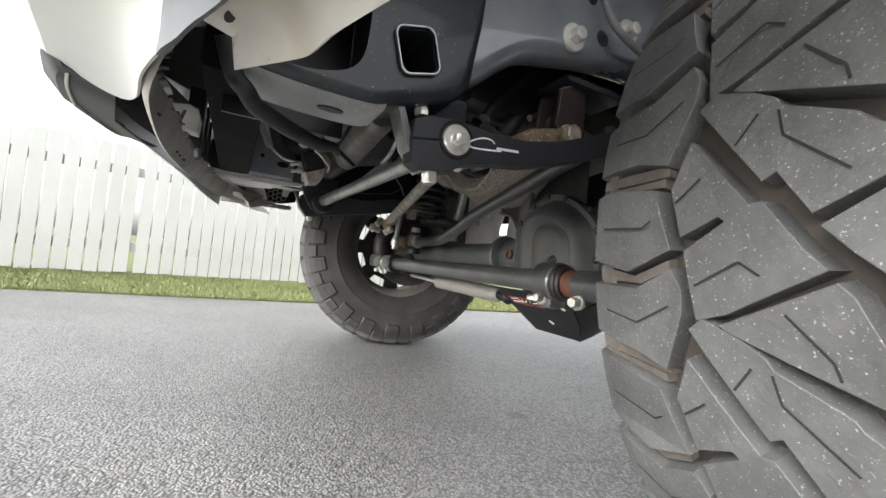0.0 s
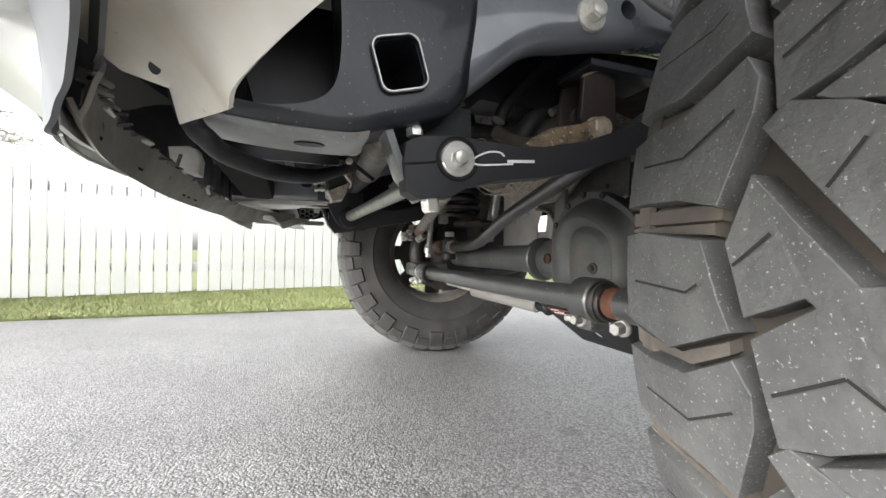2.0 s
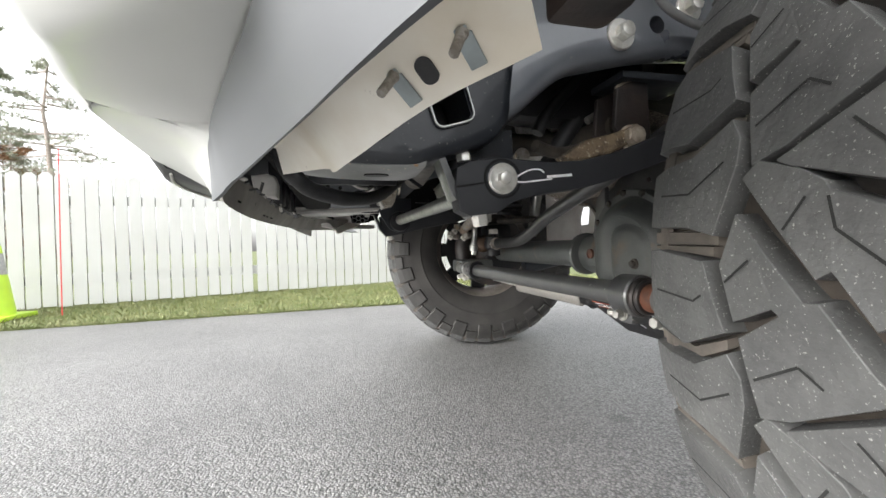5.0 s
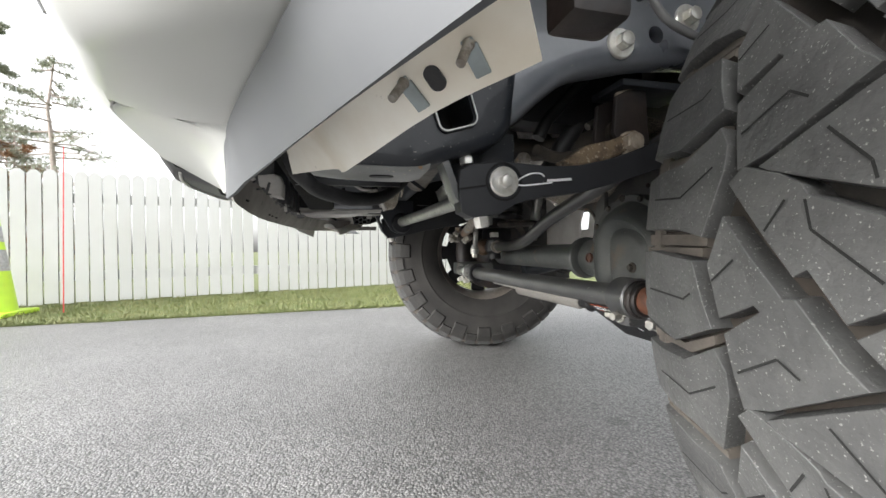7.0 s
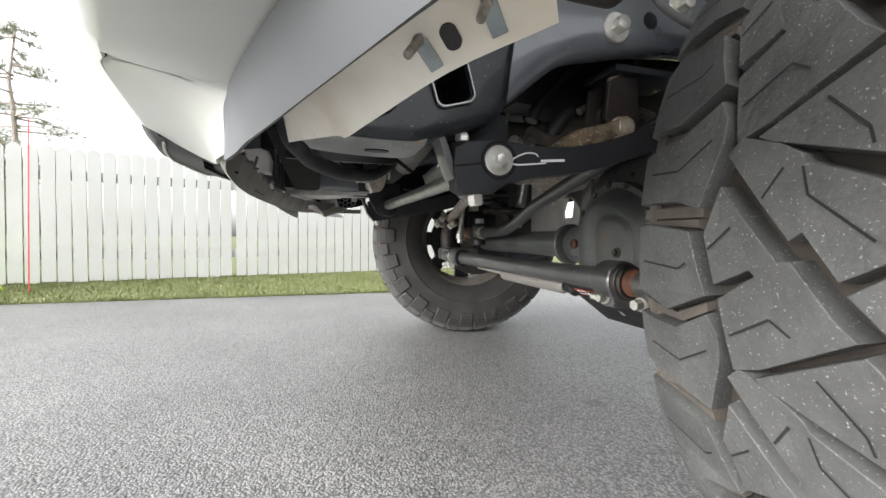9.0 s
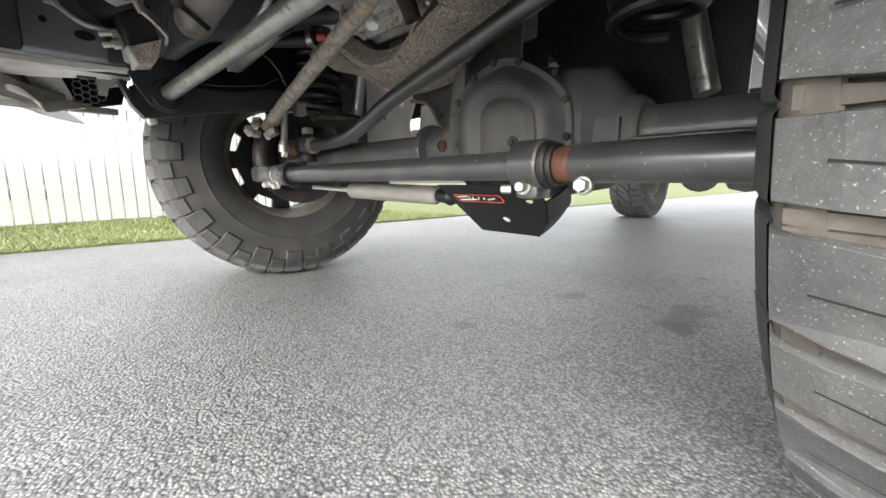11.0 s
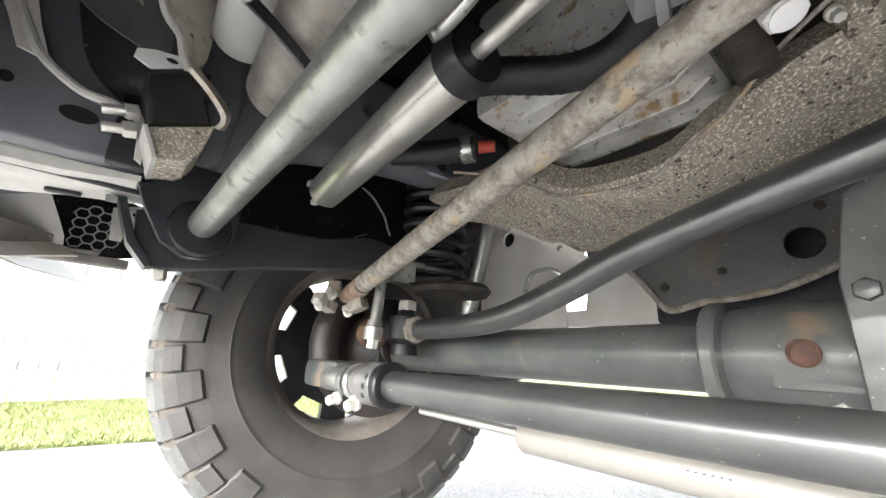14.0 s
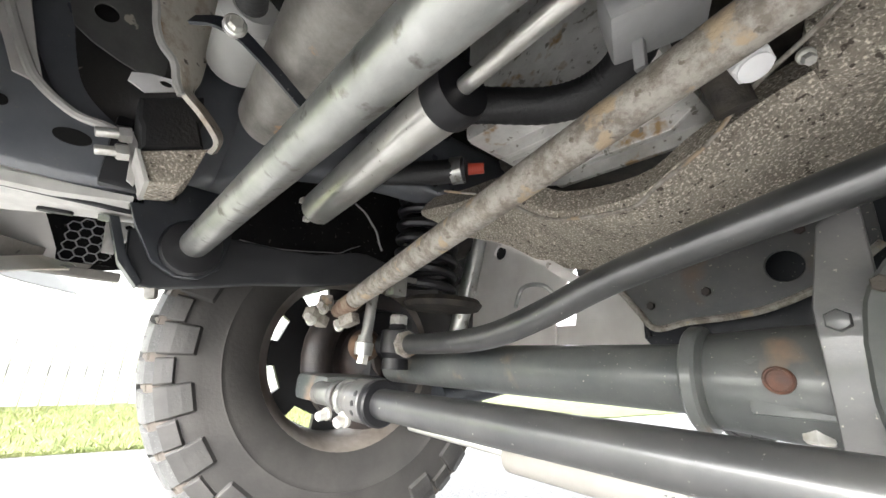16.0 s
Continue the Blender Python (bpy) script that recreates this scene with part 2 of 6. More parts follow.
# Picket side faces are dark so the gaps read as dark lines.
EDGE = material("dark_picket_side", (0.09, 0.085, 0.075), 0.85, color2=(0.15, 0.14, 0.12), scale=30)
STAKE = material("red_stake", (0.65, 0.06, 0.05), 0.4, color2=(0.5, 0.05, 0.05), scale=30)
# Bark and needles are paled in colour to stand in for distance haze.
BARK = material("hazed_pine_bark", (0.34, 0.295, 0.265), 0.85, color2=(0.25, 0.215, 0.19), scale=20, bump=0.5, bump_scale=30)
NEEDLE = material("hazed_pine_needles", (0.21, 0.225, 0.165), 0.7, color2=(0.26, 0.275, 0.205), scale=3)
DRYNEEDLE = material("dry_needles", (0.22, 0.11, 0.05), 0.75, color2=(0.16, 0.09, 0.05), scale=3)
GRASS = material("grass_blades", (0.094, 0.120, 0.028), 0.6, color2=(0.165, 0.168, 0.064), scale=5)
SOIL = material("lawn_soil", (0.080, 0.108, 0.025), 0.9, color2=(0.12, 0.130, 0.049), scale=6, bump=0.5, bump_scale=40)


def asphalt():
    m = bpy.data.materials.new("worn_asphalt")
    m.use_nodes = True
    n, l = m.node_tree.nodes, m.node_tree.links
    b = n["Principled BSDF"]
    b.inputs["Roughness"].default_value = 0.5
    b.inputs["Specular IOR Level"].default_value = 0.75
    geo = n.new("ShaderNodeNewGeometry")
    vo = n.new("ShaderNodeTexVoronoi")
    vo.inputs["Scale"].default_value = 190.0
    l.new(geo.outputs["Position"], vo.inputs["Vector"])
    ramp = n.new("ShaderNodeValToRGB")
    l.new(vo.outputs["Color"], ramp.inputs[0])
    e = ramp.color_ramp.elements
    e[0].position, e[0].color = 0.1, (0.120, 0.120, 0.122, 1)
    e[1].position, e[1].color = 0.95, (0.325, 0.320, 0.311, 1)
    mid = e.new(0.55)
    mid.color = (0.205, 0.203, 0.200, 1)
    vd = n.new("ShaderNodeMapRange")
    vd.inputs["From Min"].default_value, vd.inputs["From Max"].default_value = 0.35, 0.75
    vd.inputs["To Min"].default_value, vd.inputs["To Max"].default_value = 1.0, 0.35
    l.new(vo.outputs["Distance"], vd.inputs["Value"])
    mul = n.new("ShaderNodeMix")
    mul.data_type, mul.blend_type = "RGBA", "MULTIPLY"
    mul.inputs[0].default_value = 1.0
    l.new(ramp.outputs[0], mul.inputs[6])
    l.new(vd.outputs[0], mul.inputs[7])
    big = n.new("ShaderNodeTexNoise")
    big.inputs["Scale"].default_value = 1.7
    big.inputs["Detail"].default_value = 5
    l.new(geo.outputs["Position"], big.inputs["Vector"])
    br = n.new("ShaderNodeMapRange")
    br.inputs["From Min"].default_value, br.inputs["From Max"].default_value = 0.3, 0.7
    br.inputs["To Min"].default_value, br.inputs["To Max"].default_value = 0.8, 1.15
    l.new(big.outputs["Fac"], br.inputs["Value"])
    mul2 = n.new("ShaderNodeMix")
    mul2.data_type, mul2.blend_type = "RGBA", "MULTIPLY"
    mul2.inputs[0].default_value = 1.0
    l.new(mul.outputs[2], mul2.inputs[6])
    l.new(br.outputs[0], mul2.inputs[7])
    stain = n.new("ShaderNodeTexNoise")
    stain.inputs["Scale"].default_value = 9
    stain.inputs["Detail"].default_value = 6
    l.new(geo.outputs["Position"], stain.inputs["Vector"])
    sr = n.new("ShaderNodeMapRange")
    sr.inputs["From Min"].default_value, sr.inputs["From Max"].default_value = 0.68, 0.76
    sr.inputs["To Min"].default_value, sr.inputs["To Max"].default_value = 1.0, 0.35
    l.new(stain.outputs["Fac"], sr.inputs["Value"])
    mul3 = n.new("ShaderNodeMix")
    mul3.data_type, mul3.blend_type = "RGBA", "MULTIPLY"
    mul3.inputs[0].default_value = 1.0
    l.new(mul2.outputs[2], mul3.inputs[6])
    l.new(sr.outputs[0], mul3.inputs[7])
    last = mul3.outputs[2]
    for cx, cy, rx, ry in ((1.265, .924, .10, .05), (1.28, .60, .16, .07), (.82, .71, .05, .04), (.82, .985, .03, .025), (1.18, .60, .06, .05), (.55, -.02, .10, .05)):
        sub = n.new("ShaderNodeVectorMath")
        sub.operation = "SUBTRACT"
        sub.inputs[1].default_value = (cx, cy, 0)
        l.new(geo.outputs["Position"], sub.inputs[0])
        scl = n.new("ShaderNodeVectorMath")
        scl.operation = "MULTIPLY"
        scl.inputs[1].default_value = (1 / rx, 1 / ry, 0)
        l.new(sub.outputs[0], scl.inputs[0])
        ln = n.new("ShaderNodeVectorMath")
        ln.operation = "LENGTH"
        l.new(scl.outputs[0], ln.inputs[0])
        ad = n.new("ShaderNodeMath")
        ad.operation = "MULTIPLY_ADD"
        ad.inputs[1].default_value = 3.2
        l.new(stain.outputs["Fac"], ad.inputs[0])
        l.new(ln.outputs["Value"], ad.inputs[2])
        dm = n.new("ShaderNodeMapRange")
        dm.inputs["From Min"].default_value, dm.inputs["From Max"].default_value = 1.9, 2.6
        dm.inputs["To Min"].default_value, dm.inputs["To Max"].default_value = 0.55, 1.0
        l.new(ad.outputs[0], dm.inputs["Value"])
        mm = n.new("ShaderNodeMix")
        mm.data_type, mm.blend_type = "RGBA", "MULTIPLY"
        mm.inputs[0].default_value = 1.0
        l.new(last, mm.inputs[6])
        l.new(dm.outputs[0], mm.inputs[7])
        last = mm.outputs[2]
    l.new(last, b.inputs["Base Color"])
    bp = n.new("ShaderNodeBump")
    bp.inputs["Strength"].default_value = 0.7
    bp.inputs["Distance"].default_value = 0.004
    bp.invert = True
    l.new(vo.outputs["Distance"], bp.inputs["Height"])
    l.new(bp.outputs[0], b.inputs["Normal"])
    return m


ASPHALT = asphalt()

# building helpers
ORG = {}
CY = 1.05  # the truck's middle


def thing(name, at, label, category, group=""):
    ob = new(name)
    ob.location = at
    ORG[ob] = Vector(at)
    return tagged(ob, label, category, group)


def part(name, bm, mat, parent=None, label="", smooth=True):
    """Links a bmesh given in world coordinates as one mesh under a thing or part."""
    me = bpy.data.meshes.new(name)
    vs = [v.co for v in bm.verts]
    c = sum(vs, Vector()) / max(1, len(vs))
    bmesh.ops.translate(bm, verts=bm.verts, vec=-c)
    for f in bm.faces:
        f.smooth = smooth
    bm.to_mesh(me)
    bm.free()
    if smooth:
        me.set_sharp_from_angle(angle=radians(35))
    me.materials.append(mat)
    ob = new(name, me)
    ORG[ob] = c
    if parent:
        ob.parent = parent
        ob.location = c - ORG[parent]
    else:
        ob.location = c
    if label:
        ob["label"] = label
    return ob


def structure(name, bm, mat, label, category="", kind="structure", smooth=False):
    return tagged(part(name, bm, mat, None, "", smooth), label, category, "", kind)


def box(bm, lo, hi, bevel=0.0, m=None, segs=2):
    r = bmesh.ops.create_cube(bm, size=1.0)
    vs = r["verts"]
    c = [(a + b) / 2 for a, b in zip(lo, hi)]
    d = [abs(b - a) for a, b in zip(lo, hi)]
    bmesh.ops.scale(bm, vec=d, verts=vs)
    bmesh.ops.translate(bm, vec=c, verts=vs)
    if bevel:
        es = list({e for v in vs for e in v.link_edges})
        r = bmesh.ops.bevel(bm, geom=es, offset=bevel, segments=segs, affect="EDGES", profile=0.6)
        vs = r["verts"] if r["verts"] else vs
    if m is not None:
        bmesh.ops.transform(bm, matrix=m, verts=list({v for v in vs}))
    return bm


def smooth_path(pts, n=6):
    """Points along a smooth curve through pts (Catmull-Rom)."""
    P = [Vector(p) for p in pts]
    P = [P[0] * 2 - P[1]] + P + [P[-1] * 2 - P[-2]]
    out = []
    for i in range(1, len(P) - 2):
        a, b, c, d = P[i - 1:i + 3]
        for k in range(n):
            t = k / n
            out.append(0.5 * (2 * b + (c - a) * t + (2 * a - 5 * b + 4 * c - d) * t * t + (3 * b - a - 3 * c + d) * t ** 3))
    return out + [P[-2]]


def tube(bm, pts, radius, sides=20, caps=True, squash=None):
    """A round bar along pts; radius a number or one for each point."""
    P = [Vector(p) for p in pts]
    R = radius if isinstance(radius, (list, tuple)) else [radius] * len(P)
    up = None
    rings = []
    for i, p in enumerate(P):
        d = ((P[min(i + 1, len(P) - 1)] - P[max(i - 1, 0)])).normalized()
        if up is None:
            up = Vector((0, 0, 1)) if abs(d.z) < 0.9 else Vector((1, 0, 0))
        u = (up - d * up.dot(d)).normalized()
        up = u
        v = d.cross(u)
        rings.append([bm.verts.new(p + (u * math.cos(a) + v * math.sin(a)) * R[i]) for a in [2 * math.pi * k / sides for k in range(sides)]])
    for a, b in zip(rings, rings[1:]):
        for k in range(sides):
            bm.faces.new((a[k], a[(k + 1) % sides], b[(k + 1) % sides], b[k]))
    if caps:
        bm.faces.new(rings[0][::-1])
        bm.faces.new(rings[-1])
    bmesh.ops.recalc_face_normals(bm, faces=bm.faces)
    return bm


def rod(bm, a, b, profile, sides=28, caps=True):
    """A turned piece along a to b; profile holds (distance from a in metres, radius)."""
    a, b = Vector(a), Vector(b)
    d = (b - a).normalized()
    u = (Vector((0, 0, 1)) if abs(d.z) < 0.9 else Vector((1, 0, 0)))
    u = (u - d * u.dot(d)).normalized()
    v = d.cross(u)
    rings = [[bm.verts.new(a + d * s + (u * math.cos(q) + v * math.sin(q)) * max(r, 1e-4)) for q in [2 * math.pi * k / sides for k in range(sides)]] for s, r in profile]
    for x, y in zip(rings, rings[1:]):
        for k in range(sides):
            bm.faces.new((x[k], x[(k + 1) % sides], y[(k + 1) % sides], y[k]))
    if caps:
        bm.faces.new(rings[0][::-1])
        bm.faces.new(rings[-1])
    bmesh.ops.recalc_face_normals(bm, faces=bm.faces)
    return bm


def plate(bm, outer, axis, lo, hi, holes=(), bevel=0.0, fold=0.0):
    """A sheet cut to the outline outer with holes, lying across axis (x: outline in y, z; y: in x, z; z: in x, y) from lo to hi."""
    def at(p, h):
        return {"x": (h, p[0], p[1]), "y": (p[0], h, p[1]), "z": (p[0], p[1], h)}[axis]
    edges, loops = [], []
    tmp = bmesh.new()
    for loop in (outer, *holes):
        vs = [tmp.verts.new(at(p, lo)) for p in loop]
        loops.append(vs)
        for a, b in zip(vs, vs[1:] + vs[:1]):
            edges.append(tmp.edges.new((a, b)))
    if holes:
        bmesh.ops.triangle_fill(tmp, edges=edges, use_beauty=True)
    else:
        tmp.faces.new(loops[0])
    r = bmesh.ops.extrude_face_region(tmp, geom=list(tmp.faces))
    d = Vector(at((0, 0), hi)) - Vector(at((0, 0), lo))
    bmesh.ops.translate(tmp, verts=[g for g in r["geom"] if isinstance(g, bmesh.types.BMVert)], vec=d)
    bmesh.ops.recalc_face_normals(tmp, faces=tmp.faces)
    if bevel:
        es = [e for e in tmp.edges if len(e.link_faces) == 2 and e.calc_face_angle(0) > radians(44)
              and any(abs(f.normal.dot(d.normalized())) > 0.9 for f in e.link_faces)]
        bmesh.ops.bevel(tmp, geom=es, offset=bevel, segments=3, affect="EDGES", profile=0.6, clamp_overlap=True)
    if fold:
        rim = {tuple(round(c, 5) for c in at(p, h)) for p in outer for h in (lo, hi)}
        on = {v for v in tmp.verts if tuple(round(c, 5) for c in v.co) in rim}
        es = [e for e in tmp.edges if e.verts[0] in on and e.verts[1] in on and abs((e.verts[0].co - e.verts[1].co).dot(d)) < 1e-9
              and len(e.link_faces) == 2 and e.calc_face_angle(0) > radians(44)]
        bmesh.ops.bevel(tmp, geom=es, offset=fold, segments=6, affect="EDGES", profile=0.5, clamp_overlap=False)
    me = bpy.data.meshes.new("tmp")
    tmp.to_mesh(me)
    tmp.free()
    bm.from_mesh(me)
    bpy.data.meshes.remove(me)
    return bm


def rounded(cx, cz, w, h, r, n=5, tilt=0.0):
    out = []
    for sx, sz, a0 in ((1, 1, 0), (-1, 1, 90), (-1, -1, 180), (1, -1, 270)):
        for k in range(n + 1):
            a = radians(a0 + 90 * k / n)
            out.append((sx * (w / 2 - r) + r * math.cos(a), sz * (h / 2 - r) + r * math.sin(a)))
    c, s = math.cos(radians(tilt)), math.sin(radians(tilt))
    return [(cx + x * c - z * s, cz + x * s + z * c) for x, z in out]


def circle(cx, cz, r, n=20):
    return [(cx + r * math.cos(2 * math.pi * k / n), cz + r * math.sin(2 * math.pi * k / n)) for k in range(n)]


def hexbolt(at, axis, r=0.011, h=0.012, washer=0.0, parent=None, mat=None, name="bolt", label=""):
    """A hexagon bolt head standing at a face and pointing along axis, with a washer."""
    bm = bmesh.new()
    a = Vector(at)
    d = Vector(axis).normalized()
    if washer:
        rod(bm, a - d * 0.002, a + d * 0.004, [(0, washer), (0.0045, washer), (0.006, washer - 0.0015)], 28)
    o = 0.004 if washer else -0.002
    rod(bm, a + d * o, a + d * (o + h), [(0, r), (h - 0.002, r), (h, r * 0.86)], 6)
    if r > 0.009:
        rod(bm, a + d * o, a + d * (o + h), [(0, r * 0.8), (h + 0.001, r * 0.8), (h + 0.0015, r * 0.7)], 20)
    return part(name, bm, mat or ZINC, parent, label)


def strip(bm, rows):
    """A skin over rows of points, all rows alike long."""
    V = [[bm.verts.new(p) for p in row] for row in rows]
    for a, b in zip(V, V[1:]):
        for k in range(len(a) - 1):
            bm.faces.new((a[k], a[k + 1], b[k + 1], b[k]))
    return bm


def thicken(bm, t):
    bmesh.ops.recalc_face_normals(bm, faces=bm.faces)
    bmesh.ops.solidify(bm, geom=list(bm.faces), thickness=t)
    return bm


def shell(bm, t):
    """Gives an open skin a second side at t behind its faces, closed along the border."""
    bmesh.ops.recalc_face_normals(bm, faces=bm.faces)
    bm.normal_update()
    front, rim = list(bm.faces), [e for e in bm.edges if e.is_boundary]
    back = {v: bm.verts.new(v.co - v.normal * t) for v in list(bm.verts)}
    for f in front:
        bm.faces.new([back[v] for v in reversed(f.verts)])
    for e in rim:
        a, b = e.verts
        bm.faces.new((a, b, back[b], back[a]))
    bmesh.ops.recalc_face_normals(bm, faces=bm.faces)
    return bm


def mirrored(bm):
    """Mirrors what bm holds to the truck's other side."""
    for v in bm.verts:
        v.co.y = 2 * CY - v.co.y
    bmesh.ops.reverse_faces(bm, faces=bm.faces)
    return bm

# ground, lawn, fence, distance
bm = bmesh.new()
plate(bm, [(-400, -400), (400, -400), (400, 3.34), (-400, 3.34)], "z", -0.3, 0.0)
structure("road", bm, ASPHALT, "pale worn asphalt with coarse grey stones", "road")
bm = bmesh.new()
edge = [(-400, 3.34), (-8, 3.34)] + [(x * 0.1, 3.35 + 0.035 * noise.noise((x * 0.31, 7, 0)) + 0.02 * noise.noise((x * 1.3, 2, 0))) for x in range(-79, 80)] + [(8, 3.34), (400, 3.34)]
plate(bm, edge + [(400, 400), (-400, 400)], "z", -0.3, 0.012)
structure("ground", bm, SOIL, "green lawn ground behind the asphalt edge", "lawn")


def grass():
    """Short blades along the verge and thinner behind the fence."""
    rng = np.random.default_rng(3)
    vs, fs = [], []
    n = 34000
    xs = rng.uniform(-5.0, 3.2, n)
    ys = 3.31 + rng.random(n) ** 0.9 * 1.75
    ys[:2600] = 3.34 + rng.normal(0, 0.02, 2600)
    hs = rng.uniform(0.018, 0.055, n)
    for x, y, h, a, lean in zip(xs, ys, hs, rng.uniform(0, 6.28, n), rng.normal(0, 0.02, (n, 2))):
        k = len(vs)
        dx, dy = 0.0028 * math.cos(a), 0.0028 * math.sin(a)
        vs += [(x - dx, y - dy, 0.008), (x + dx, y + dy, 0.008), (x + dx * 0.7 + lean[0] * 0.4, y + dy * 0.7 + lean[1] * 0.4, h * 0.6), (x + lean[0], y + lean[1], h)]
        fs += [(k, k + 1, k + 2), (k, k + 2, k + 3)]
    me = bpy.data.meshes.new("grass")
    me.from_pydata(vs, [], fs)
    me.materials.append(GRASS)
    return tagged(new("grass", me), "short green grass along the asphalt edge", "grass", "", "stuff")


grass()

FA, FB = Vector((-1.02, 4.735, 0.0)), Vector((0.971, 0.239, 0.0)).normalized()


def fence():
    fe = thing("picket_fence", FA, "weathered white wooden picket fence with pointed tops on the grass", "fence")
    nrm = Vector((FB.y, -FB.x, 0))
    me = None
    step, w = 0.1055, 0.0955
    rng = random.Random(5)
    for i in range(-40, 42):
        u = i * step + (0.035 if i >= 3 else 0.0)
        if me is None:
            bm = bmesh.new()
            h = 1.22
            plate(bm, [(-w / 2, 0.03), (w / 2, 0.03), (w / 2, h - 0.035), (w / 2 - 0.03, h), (-w / 2 + 0.03, h), (-w / 2, h - 0.035)], "y", -0.008, 0.008, bevel=0.002)
            me = bpy.data.meshes.new("picket")
            bm.normal_update()
            for f in bm.faces:
                f.material_index = 1 if abs(f.normal.x) > 0.9 else 0
            bm.to_mesh(me)
            bm.free()
            me.materials.append(PICKET)
            me.materials.append(EDGE)
        ob = new("picket", me)
        ob.parent = fe
        ob.matrix_basis = Matrix.Translation(FB * u + Vector((0, 0, rng.uniform(-0.006, 0.006)))) @ Matrix.Rotation(math.atan2(FB.y, FB.x) + rng.uniform(-0.015, 0.015), 4, "Z") @ Matrix.Rotation(rng.uniform(-0.004, 0.004), 4, "Y")
    for z in (0.27, 0.98):
        bm = bmesh.new()
        box(bm, (-4.4, 0.012, z - 0.045), (4.5, 0.05, z + 0.045), 0.003, Matrix.Translation(FA) @ Matrix.Rotation(math.atan2(FB.y, FB.x), 4, "Z"))
        part("rail", bm, PICKET, fe)
    for u in (-3.6, -1.75, 0.11, 2.0, 3.9):
        bm = bmesh.new()
        box(bm, (u - 0.045, 0.052, 0.0), (u + 0.045, 0.14, 1.2), 0.004, Matrix.Translation(FA) @ Matrix.Rotation(math.atan2(FB.y, FB.x), 4, "Z"))
        part("post", bm, PICKET, fe)
    return fe


fence()


def cone(at):
    co = thing("traffic_cone", at, "lime green traffic cone with silver reflective bands on the verge", "traffic cone")
    a = Vector(at)
    bm = bmesh.new()
    box(bm, a + Vector((-0.19, -0.19, 0)), a + Vector((0.19, 0.19, 0.035)), 0.01)
    part("base", bm, LIME, co)
    z = [0.035, 0.34, 0.50, 0.56, 0.68, 0.92]
    r = lambda h: 0.15 - 0.125 * h / 0.92
    for k, (m, nm) in enumerate(((LIME, "body"), (REFLECT, "reflective_band"), (LIME, "body"), (REFLECT, "reflective_band"), (LIME, "body"))):
        bm = bmesh.new()
        rod(bm, a, a + Vector((0, 0, 1)), [(z[k], r(z[k])), (z[k + 1], r(z[k + 1]))], 40)
        part(nm, bm, m, co, "silver reflective band" if m is REFLECT else "")
    return co


cone((-2.42, 3.86, 0.012))
bm = bmesh.new()
tube(bm, [(-1.99, 3.9, 0.0), (-1.985, 3.902, 0.6), (-1.975, 3.905, 1.32)], 0.0045, 8)
tagged(part("driveway_marker", bm, STAKE), "thin red fibreglass marker stake in the grass", "marker stake")


def pine(at, height, seed, needles, mat, trunk_r=0.16, name="pine_tree", label="sparse pine tree with drooping bare branches beyond the fence"):
    rng = random.Random(seed)
    a = Vector(at)
    tr = thing(name, at, label, "tree")
    bm = bmesh.new()
    pts = [a + Vector((rng.uniform(-.1, .1), rng.uniform(-.1, .1), height * k / 8)) for k in range(9)]
    tube(bm, pts, [trunk_r * (1 - 0.85 * k / 8) for k in range(9)], 10)
    part("trunk", bm, BARK, tr)
    tips = []
    for k in range(46):
        h = height * rng.uniform(0.16, 0.99)
        ang = rng.uniform(0, 6.28)
        bl = bmesh.new()
        ln = (1 - h / height) * height * 0.30 + 0.4 * rng.random() + 0.35
        o = a + Vector((0, 0, h))
        d = Vector((math.cos(ang), math.sin(ang), 0))
        p = [o, o + d * ln * 0.5 + Vector((0, 0, -0.02 * ln)), o + d * ln + Vector((0, 0, rng.uniform(-0.25, 0.1) * ln))]
        tube(bl, p, [0.035, 0.02, 0.006], 5)
        tips.append((o, d, ln, p))
        for q in range(4):
            s = rng.uniform(0.35, 0.95)
            b0 = o + d * ln * s
            side = Vector((-d.y, d.x, 0)) * rng.choice((-1, 1))
            tube(bl, [b0, b0 + (side * 0.6 + d * 0.5) * ln * 0.28 + Vector((0, 0, rng.uniform(-.1, .06)))], [0.012, 0.004], 4)
        part("branch", bl, BARK, tr)
    if needles:
        vs, fs = [], []
        for o, d, ln, p in tips:
            for q in range(needles):
                s = rng.uniform(0.35, 1.05)
                c = o.lerp(p[2], s) + Vector((rng.gauss(0, .16), rng.gauss(0, .16), rng.gauss(0, .08))) * ln * 0.6
                for z in range(5):
                    v = Vector((rng.gauss(0, 1), rng.gauss(0, 1), rng.gauss(0, 1))).normalized()
                    w = v.cross(Vector((rng.gauss(0, 1), rng.gauss(0, 1), rng.gauss(0, 1)))).normalized() * 0.012
                    k = len(vs)
                    vs += [c - w, c + w, c + v * rng.uniform(0.1, 0.2)]
                    fs.append((k, k + 1, k + 2))
        me = bpy.data.meshes.new("crown")
        me.from_pydata([v - a for v in vs], [], fs)
        me.materials.append(mat)
        ob = new("crown", me)
        ob.parent = tr
    return tr


pine((-8.6, 15.6, -0.2), 7.0, 4, 22, NEEDLE, 0.13)
pine((-11.2, 17.0, -0.2), 8.6, 8, 110, NEEDLE, 0.18, label="green pine tree beyond the fence")
pine((-9.9, 16.2, -0.2), 4.6, 12, 40, DRYNEEDLE, 0.08, label="small pine with brown dry needles beyond the fence")

# the truck
truck = thing("pickup_truck", (1.8, CY, 0), "lifted white pickup truck with black undercarriage and mud-terrain tyres", "pickup truck")

